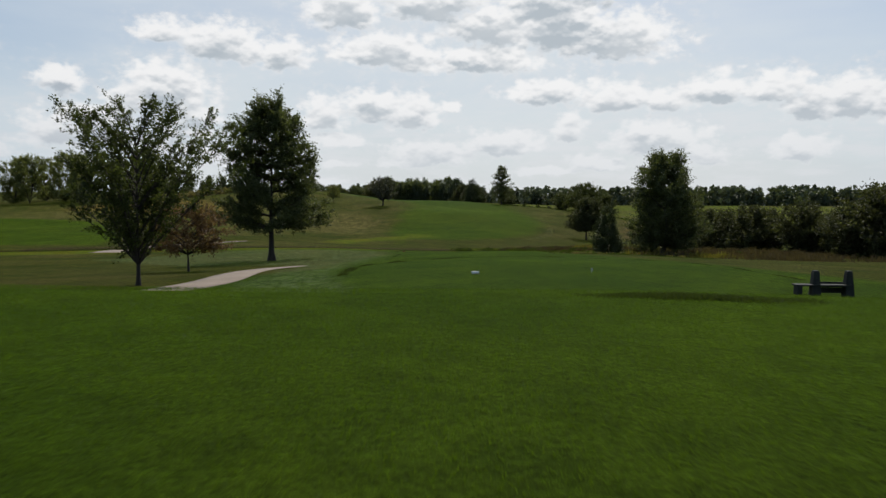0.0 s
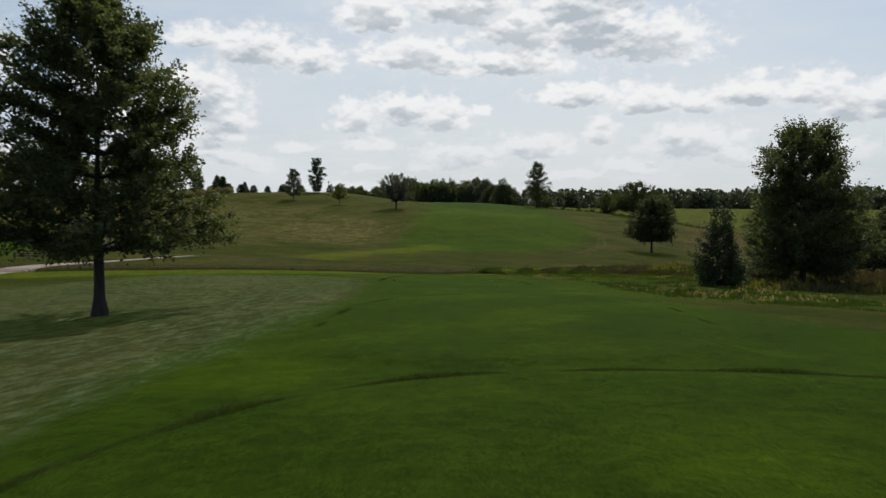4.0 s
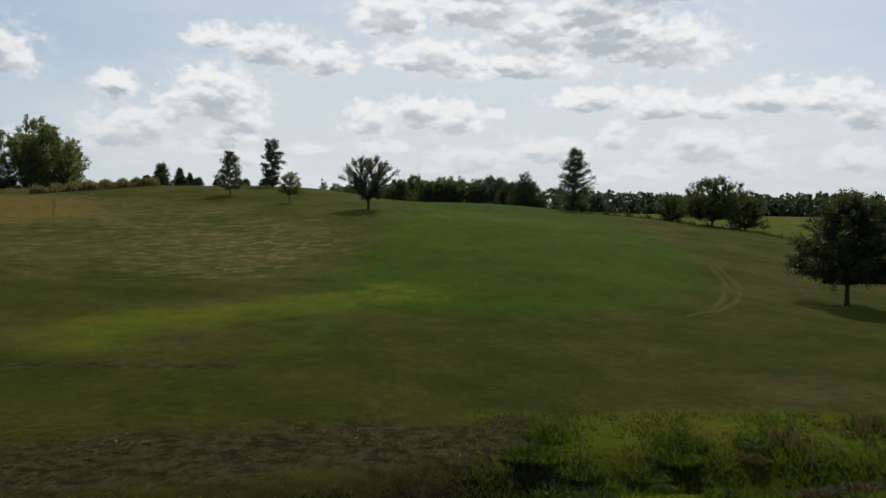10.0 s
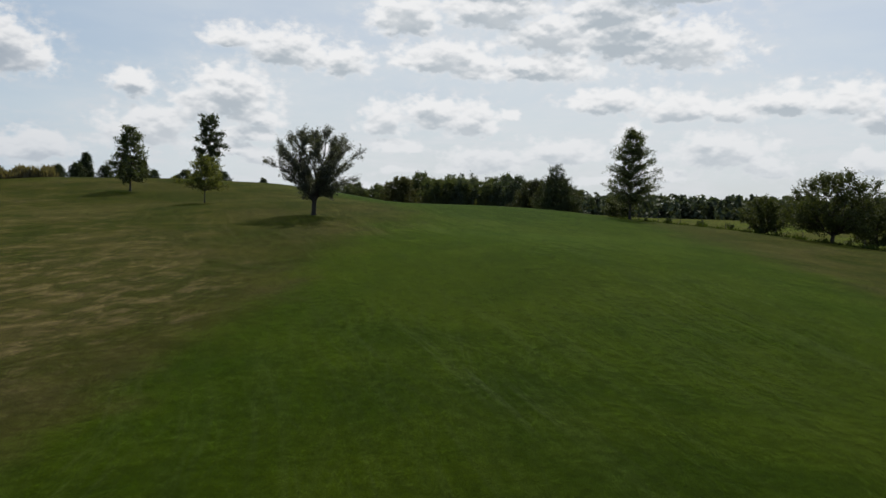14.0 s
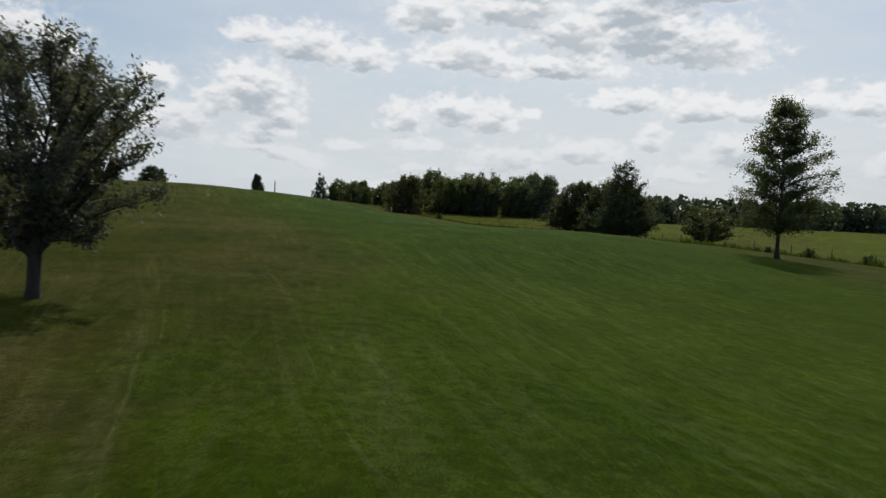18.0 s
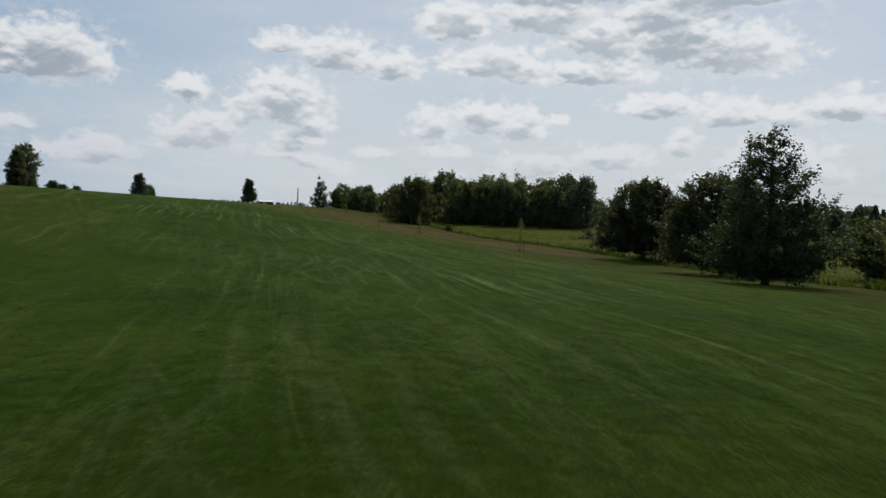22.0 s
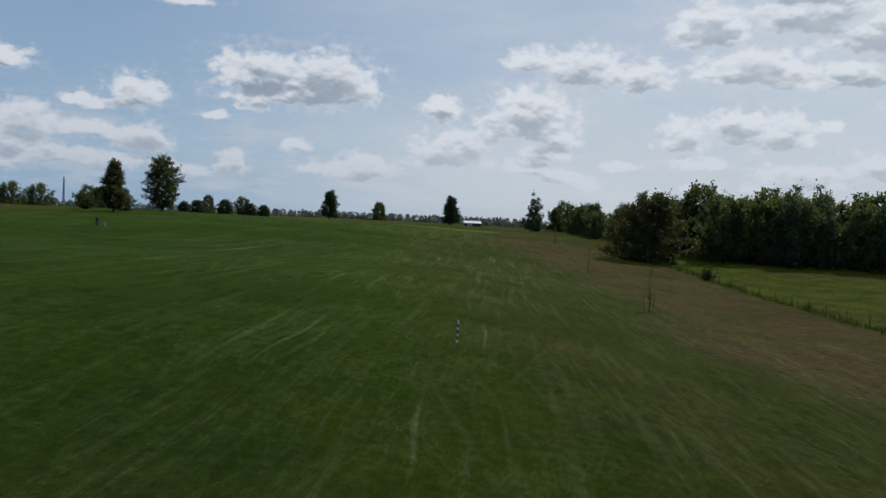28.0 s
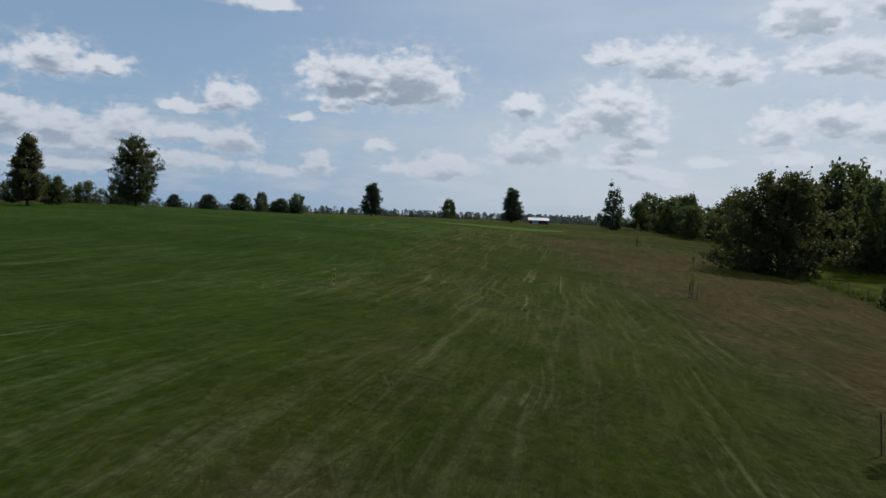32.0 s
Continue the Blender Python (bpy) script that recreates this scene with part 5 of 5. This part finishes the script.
def stem_mesh(seed):
    rng = np.random.default_rng(seed)
    bits = []
    for k in range(7):
        a = rng.uniform(0, 6.28)
        tip = np.array([0.4 * math.cos(a), 0.4 * math.sin(a), rng.uniform(0.5, 0.85)])
        bits.append(tube([(0, 0, -0.05), tip * [0.4, 0.4, 0.5], tip], (0.02, 0.014, 0.005), 4))
    v, f = joined(bits)
    return raw_mesh("stem_base", v, f, BARK)


def tussock_mesh(seed, leaf, n=900):
    """Long arching blades of uneven height round one root, with leafy tops."""
    rng = np.random.default_rng(seed)
    a, r = rng.uniform(0, 2 * math.pi, n), 0.85 * np.sqrt(rng.uniform(0, 1, n))
    lump = 0.75 + 0.25 * np.sin(2 * a + seed) * np.cos(4 * r + 2 * a)
    hgt = rng.uniform(0.12, 0.75, n) * (1.05 - 0.75 * r) * lump
    cen = np.column_stack([np.cos(a) * r, np.sin(a) * r, hgt * 0.75])
    aim = np.column_stack([np.cos(a) * 0.5, np.sin(a) * 0.5, np.full(n, 1.3)])
    lv, lf = leaf_quads(rng, cen, 0.045, 0, aim, 5.5)
    lv[:, 2] = np.maximum(lv[:, 2], -0.02)
    return raw_mesh("foliage", lv, lf, leaf)


SHRUBS = [(stem_mesh(1), tussock_mesh(1, WEED)), (stem_mesh(2), shrub_mesh(2, CEDAR_LEAF)), (stem_mesh(3), tussock_mesh(3, BROWN_WEED)), (stem_mesh(4), tussock_mesh(4, DARK_WEED))]


def shrub(x, y, s, k, label, group="", tall=1.0):
    ob = thing("shrub", x, y, label, "shrub", group, 40 * x % 360)
    ob.scale = (s, s, s * tall)
    k = 3 if k == 0 and int(x * 10) % 2 else k
    mesh_part("stem_base", SHRUBS[k][0], ob)
    mesh_part("foliage", SHRUBS[k][1], ob)


for x, y, s in ((30.2, 278.0, 1.2), (34.5, 273.5, 1.2), (38.0, 268.5, 1.1), (41.0, 263.5, 1.0), (27.0, 281.5, 0.8)):
    shrub(x, y, s, 1, "small dark shrub growing at the fence", "shrubs at the fence")
shrub(-26.4, 424.3, 2.0, 1, "dark shrub growing at the fence beside the meadow")
shrub(-37.0, 445.0, 1.6, 0, "green shrub by the corner of the wood")
for x, y, s, k in ((3.3, 116.6, 1.1, 0), (4.4, 117.2, 0.9, 0), (2.6, 117.8, 0.9, 0), (6.0, 117.6, 0.8, 0), (9.5, 114.8, 0.8, 2), (11.4, 116.5, 0.9, 2), (13.4, 113.4, 0.9, 0), (15.2, 114.9, 1.0, 2), (17.9, 112.0, 1.0, 2), (19.5, 110.4, 1.1, 0), (21.3, 107.5, 1.1, 2), (23.5, 112.5, 1.2, 0), (26.4, 110.0, 1.2, 2), (-16.0, 108.2, 0.8, 0), (28.5, 106.5, 1.3, 2), (31.0, 111.0, 1.3, 0)):
    shrub(x, y, s, k, ("green bushy weed clump at the ditch", "dark low bush at the ditch", "brown brushy clump beside the ditch")[k], "clumps along the ditch", 0.85)
brush = np.random.default_rng(44)
for k in range(60):
    f = brush.uniform()
    x = 8 + 44 * f + brush.normal() * 0.5
    y = 118.5 - 9 * math.sin(min(1.0, f * 2.2) * 1.4) + brush.normal() * 1.6 - 4 * f
    kind = 2 if brush.uniform() < 0.6 else 0
    shrub(x, y, brush.uniform(0.5, 1.0), kind, "brown seeding weed clump in the hollow" if kind else "green weed clump in the hollow", "weed clumps in the hollow", brush.uniform(0.7, 1.2))
for k in range(16):
    x = -44 + 46 * (k + brush.uniform()) / 16
    shrub(x, float(creek_y(x)) + brush.normal() * 0.8 + 0.4, brush.uniform(0.25, 0.5), 0 if k % 3 else 2, "low weed clump on the ditch bank", "weed clumps on the ditch bank", 0.8)
for x, y, s in ((12.6, 92.0, 0.55), (14.0, 88.0, 0.6), (12.0, 84.0, 0.6), (13.6, 81.0, 0.7), (12.8, 78.0, 0.6), (15.5, 84.5, 0.6), (11.8, 96.0, 0.5), (16.0, 77.0, 0.7)):
    shrub(x, y, s, 0, "leafy weed clump at the edge of the tee", "weed clumps by the tee")


# ---- fence ----
for k in range(34):
    f = brush.uniform()
    x, y = 2.5 + 25 * f, 117.2 - 6 * f + brush.normal() * 1.9
    shrub(x, y, brush.uniform(0.45, 0.95), 0, "green weed tussock in the wide ditch", "tussocks in the ditch", brush.uniform(0.7, 1.1))


def build_fence():
    ob = tagged(new("fence"), "wire fence on weathered posts along the meadow", "fence")
    post = raw_mesh("post", *tube([(0, 0, -0.3), (0, 0, 0.6), (0.01, 0, 1.15)], (0.06, 0.055, 0.05), 7), POST_WOOD, True)
    c = np.asarray(FENCE, float)
    s = np.concatenate([[0], np.cumsum(np.hypot(*np.diff(c, axis=0).T))])
    q = np.arange(0, s[-1], 4.6)
    px, py = np.interp(q, s, c[:, 0]), np.interp(q, s, c[:, 1])
    pz = height(px, py)
    for k in range(len(q)):
        p = mesh_part("post", post, ob)
        p.matrix_basis = pose(px[k], py[k], pz[k], 2 * math.sin(7 * k), 3 * math.sin(5 * k), 40 * k)
    for up in (0.35, 0.7, 1.05):
        mesh_part("wire", raw_mesh("wire", *tube(np.column_stack([px, py, pz + up]), np.full(len(q), 0.003), 3), RUSTY_WIRE), ob)


build_fence()


# ---- saplings with stakes ----
SAPLING = raw_mesh("stem", *tube([(0, 0, -0.1), (0.03, 0.01, 1.2), (-0.02, 0.03, 2.4), (0.02, 0, 3.7)], (0.035, 0.028, 0.018, 0.006), 6), BARK, True)
STAKE_MESH = raw_mesh("stake", *tube([(0, 0, -0.2), (0, 0, 0.7), (0, 0, 1.35)], (0.028, 0.026, 0.024), 6), STAKE, True)


def sapling_leaves(seed):
    rng = np.random.default_rng(seed)
    n = 330
    z = rng.uniform(1.1, 3.8, n)
    r = (0.34 * np.sin((z - 0.9) / 3.0 * math.pi) + 0.05) * np.sqrt(rng.uniform(0, 1, n))
    a = rng.uniform(0, 6.28, n)
    v, f = leaf_quads(rng, np.column_stack([np.cos(a) * r, np.sin(a) * r, z]), 0.085)
    return raw_mesh("foliage", v, f, YOUNG_LEAF)


def ring_mesh():
    rng = np.random.default_rng(3)
    a = np.linspace(0, 2 * math.pi, 21)[:-1]
    rad = 0.55 + 0.08 * rng.normal(size=20)
    v = [(0, 0, 0.05)] + [(math.cos(t) * r, math.sin(t) * r, 0.015) for t, r in zip(a, rad)]
    f = [(0, 1 + k, 1 + (k + 1) % 20) for k in range(20)]
    return raw_mesh("mulch_ring", v, f, SOIL)


MULCH = ring_mesh()
for k, (x, y, s) in enumerate(((-40.9, 409.1, 0.95), (-24.7, 369.7, 1.0), (-5.4, 328.3, 1.05), (-63.6, 463.5, 1.0), (-55.0, 192.0, 0.8))):
    ob = thing("sapling", x, y, "thin newly planted sapling held by dark stakes" if k < 4 else "thin young sapling standing in dry grass", "sapling", "saplings along the fairway", 50 * k)
    ob.scale = (s, s, s)
    mesh_part("stem", SAPLING, ob)
    mesh_part("foliage", sapling_leaves(k), ob)
    mesh_part("mulch_ring", MULCH, ob, "dark bare soil ring")
    for j in range(3 if k < 4 else 0):
        st = mesh_part("stake", STAKE_MESH, ob)
        st.matrix_basis = pose(0.42 * math.cos(2.1 * j), 0.42 * math.sin(2.1 * j), 0, 3 * math.sin(4 * j + k), 4 * math.cos(3 * j + k), 0)


# ---- course furniture ----
def striped_pole(x, y, dark, label, high=0.95, lean=(0, 0), pale=WHITE):
    ob = thing("distance_pole", x, y, label, "marker pole", "distance poles")
    ob.rotation_euler = (radians(lean[0]), radians(lean[1]), 0)
    n = 7
    for k in range(n):
        bm = rod(bmesh.new(), (0, 0, high * k / n), (0, 0, high * (k + 1) / n), 0.034, 0.034, 14)
        part("band", bm, dark if k % 2 else pale, ob)
    part("cap", rod(bmesh.new(), (0, 0, high), (0, 0, high + 0.025), 0.036, 0.02, 14), WHITE, ob)
    part("base", rod(bmesh.new(), (0, 0, -0.05), (0, 0, 0.02), 0.06, 0.055, 14), WHITE, ob)


striped_pole(-26.2, 333.9, BLUE, "blue and white striped distance pole in the fairway", lean=(0, 3))
striped_pole(-53.3, 376.7, BLACK, "black and yellow striped pole in the fairway", pale=YELLOW)
striped_pole(-55.8, 318.0, BLACK, "black and white striped pole on the side slope", 1.1)


def bench():
    ob = thing("bench", 13.0, 25.6, "dark wooden bench between two squat upright pillars", "bench", turn=-6)
    for k, x in enumerate((-0.22, 0.86)):
        bm = box(bmesh.new(), x, 0.0, 0.40, 0.32, 0.42, 0.92, 0.03)
        for v in bm.verts:
            s = 1 - 0.42 * max(0.0, v.co.z) / 0.86
            v.co.x, v.co.y = x + (v.co.x - x) * s, v.co.y * s
        p = part("pillar", bm, DARK_PAINT, ob)
        part("cap", box(bmesh.new(), x, 0, 0.875, 0.17, 0.23, 0.05, 0.02), DARK_PAINT, p)
    for j in range(3):
        part("seat_plank", box(bmesh.new(), -0.02, -0.16 + 0.15 * j, 0.40, 1.80, 0.13, 0.055, 0.01), DARK_PAINT, ob)
    for j in range(2):
        part("back_plank", box(bmesh.new(), 0.32, 0.215, 0.20 + 0.20 * j, 1.02, 0.04, 0.19, 0.01), DARK_PAINT, ob)
    part("leg", box(bmesh.new(), -0.78, 0, 0.20, 0.16, 0.40, 0.36, 0.01), DARK_PAINT, ob)


bench()


def divot_box():
    ob = thing("divot_box", 1.4, 32.6, "white framed box with a grey tray standing on the tee", "tee box", turn=8)
    ob.scale = (0.68, 0.68, 0.68)
    part("tray", box(bmesh.new(), 0, 0, 0.12, 0.36, 0.26, 0.03, 0.008), WATER_CRATE, ob)
    for k, (x, y, sx, sy) in enumerate(((0, -0.15, 0.42, 0.022), (0, 0.15, 0.42, 0.022), (-0.2, 0, 0.022, 0.28), (0.2, 0, 0.022, 0.28))):
        part("side", box(bmesh.new(), x, y, 0.10, sx, sy, 0.13, 0.006), WHITE, ob)
    for x in (-0.18, 0.18):
        for y in (-0.13, 0.13):
            part("foot", box(bmesh.new(), x, y, 0.02, 0.03, 0.03, 0.05, 0.004), WHITE, ob)
    bm = rod(bmesh.new(), (0.29, -0.05, 0), (0.245, 0.03, 0.27), 0.012, 0.012, 8)
    part("rod", bm, WHITE, ob)


divot_box()
ob = thing("tee_sign", 6.6, 33.1, "small white plate on a stick beside the tee", "sign", turn=10)
ob.scale = (0.72, 0.72, 0.72)
part("stick", rod(bmesh.new(), (0, 0, -0.05), (0, 0, 0.14), 0.010, 0.010, 8), WHITE, ob)
plate = part("plate", box(bmesh.new(), 0, 0, 0.20, 0.11, 0.015, 0.16, 0.006), WHITE, ob)
for k in range(2):
    part("bar", box(bmesh.new(), -0.022 + 0.044 * k, -0.009, 0.20, 0.016, 0.004, 0.10), BLACK, plate)


def tee_marker(x, y, turn):
    ob = thing("tee_marker", x, y, "reddish brown tee marker block lying on the turf", "tee marker", "tee markers", turn)
    part("block", box(bmesh.new(), 0, 0, 0.07, 0.26, 0.15, 0.15, 0.05), RED, ob)
    part("spike", rod(bmesh.new(), (0, 0, -0.12), (0, 0, 0.02), 0.008, 0.012, 8), STEEL, ob)


tee_marker(-4.9, 94.1, 15)
ob = thing("tee_peg", 2.9, 86.8, "short dark peg with a yellow head in the turf", "peg")
part("shaft", rod(bmesh.new(), (0, 0, -0.05), (0, 0, 0.10), 0.012, 0.014, 8), BLACK, ob)
part("head", rod(bmesh.new(), (0, 0, 0.10), (0, 0, 0.16), 0.022, 0.016, 10), YELLOW, ob, "yellow head")
ob = thing("ball_washer", -88.7, 365.5, "squat wooden post with a small box on top", "post")
part("post", box(bmesh.new(), 0, 0, 0.42, 0.34, 0.30, 0.96, 0.03), POST_WOOD, ob)
part("lid", box(bmesh.new(), 0, 0, 0.93, 0.44, 0.38, 0.08, 0.02), STAKE, ob)
ob = thing("stake", -86.8, 365.0, "thin white stake beside the wooden post", "stake")
part("shaft", rod(bmesh.new(), (0, 0, -0.1), (0, 0, 0.55), 0.02, 0.018, 8), WHITE, ob)
part("tip", rod(bmesh.new(), (0, 0, 0.55), (0, 0, 0.60), 0.02, 0.004, 8), WHITE, ob)


ob = thing("wooden_rail", -48.3, 117.1, "low weathered wooden rail beside the cart path", "rail", turn=4)
for x in (-1.6, 0.0, 1.6):
    part("post", box(bmesh.new(), x, 0, 0.36, 0.12, 0.12, 0.86, 0.015), POST_WOOD, ob)
for z in (0.42, 0.68):
    part("bar", box(bmesh.new(), 0, -0.08, z, 3.5, 0.05, 0.13, 0.012), POST_WOOD, ob)


# ---- far shed, mast ----
def shed(x, y, turn):
    ob = thing("shed", x, y, "low red metal shed with a pale roof", "shed", turn=turn)
    part("wall", box(bmesh.new(), 0, 0, 0.45, 5.8, 5.0, 1.3), RED_ROOF, ob)
    for s in (-1, 1):
        part("roof_panel", box(bmesh.new(), 0, 1.45 * s, 1.50, 6.4, 3.15, 0.10, 0, 0, -16 * s), PALE_ROOF, ob)
    d = part("door", box(bmesh.new(), -1.0, -2.53, 0.5, 1.9, 0.06, 1.0, 0.01), PALE_ROOF, ob)
    part("handle", box(bmesh.new(), -0.2, -2.58, 0.6, 0.05, 0.05, 0.25, 0.01), STEEL, d)


shed(-124.3, 553.5, 28)


def mast(x, y, high):
    ob = thing("radio_mast", x, y, "thin lattice radio mast far off on the horizon", "mast", "radio masts")
    w = high * 0.028
    for sx, sy in ((-1, -1), (1, -1), (1, 1), (-1, 1)):
        part("leg", rod(bmesh.new(), (sx * w, sy * w, -1), (sx * w * 0.35, sy * w * 0.35, high), 0.42, 0.36, 6), MAST_GREY, ob)
    for k in range(10):
        z, z2 = high * k / 10, high * (k + 1) / 10
        a, b = w * (1 - 0.65 * k / 10), w * (1 - 0.65 * (k + 1) / 10)
        bm = bmesh.new()
        for s in (-1, 1):
            rod(bm, (-a, s * a, z), (b, s * b, z2), 0.2, 0.2, 5)
            rod(bm, (s * a, a, z), (s * b, -b, z2), 0.2, 0.2, 5)
        part("brace", bm, MAST_GREY, ob)


mast(-1281, 1251, 58)
mast(-572, 1904, 52)


# ---- clover in the near turf ----
def clover():
    rng = np.random.default_rng(31)
    bx, by = np.repeat((-4.1, 3.0, -3.6, 0.4), 3) + rng.normal(size=12) * 0.4, np.repeat((15.2, 14.3, 16.0, 14.4), 3) + rng.normal(size=12) * 0.3
    x, y = np.repeat(bx, 5) + rng.normal(size=60) * 0.14, np.repeat(by, 5) + rng.normal(size=60) * 0.14
    cen = np.column_stack([x, y, height(x, y) + 0.04])
    v, f = leaf_quads(rng, cen, 0.014, 0.6, None, 1.1)
    tagged(new("clover_flowers", raw_mesh("clover_flowers", v, f, WHITE)), "small white clover flowers scattered in the turf", "flowers", kind="stuff")


clover()


# ---- short turf where the eye skims the first terrace ----
def turf():
    rng = np.random.default_rng(32)
    n = 150000
    y = 3.0 + 11.5 * rng.uniform(0, 1, n) ** 0.8
    x = rng.uniform(-1, 1, n) * (2.8 + 0.62 * y)
    z = height(x, y) - 0.004
    h = rng.uniform(0.018, 0.045, n)
    a = rng.uniform(0, 2 * math.pi, n)
    d = np.column_stack([np.cos(a), np.sin(a), np.zeros(n)]) * 0.0035
    base = np.column_stack([x, y, z])
    top = base + np.column_stack([rng.normal(size=(n, 2)) * 0.014, h])
    v = np.stack([base - d, base + d, top], 1).reshape(-1, 3)
    tagged(new("turf", raw_mesh("turf", v, np.arange(3 * n).reshape(-1, 3), TURF_BLADE)), "short mown grass blades of the near terrace", "grass", kind="stuff")


turf()
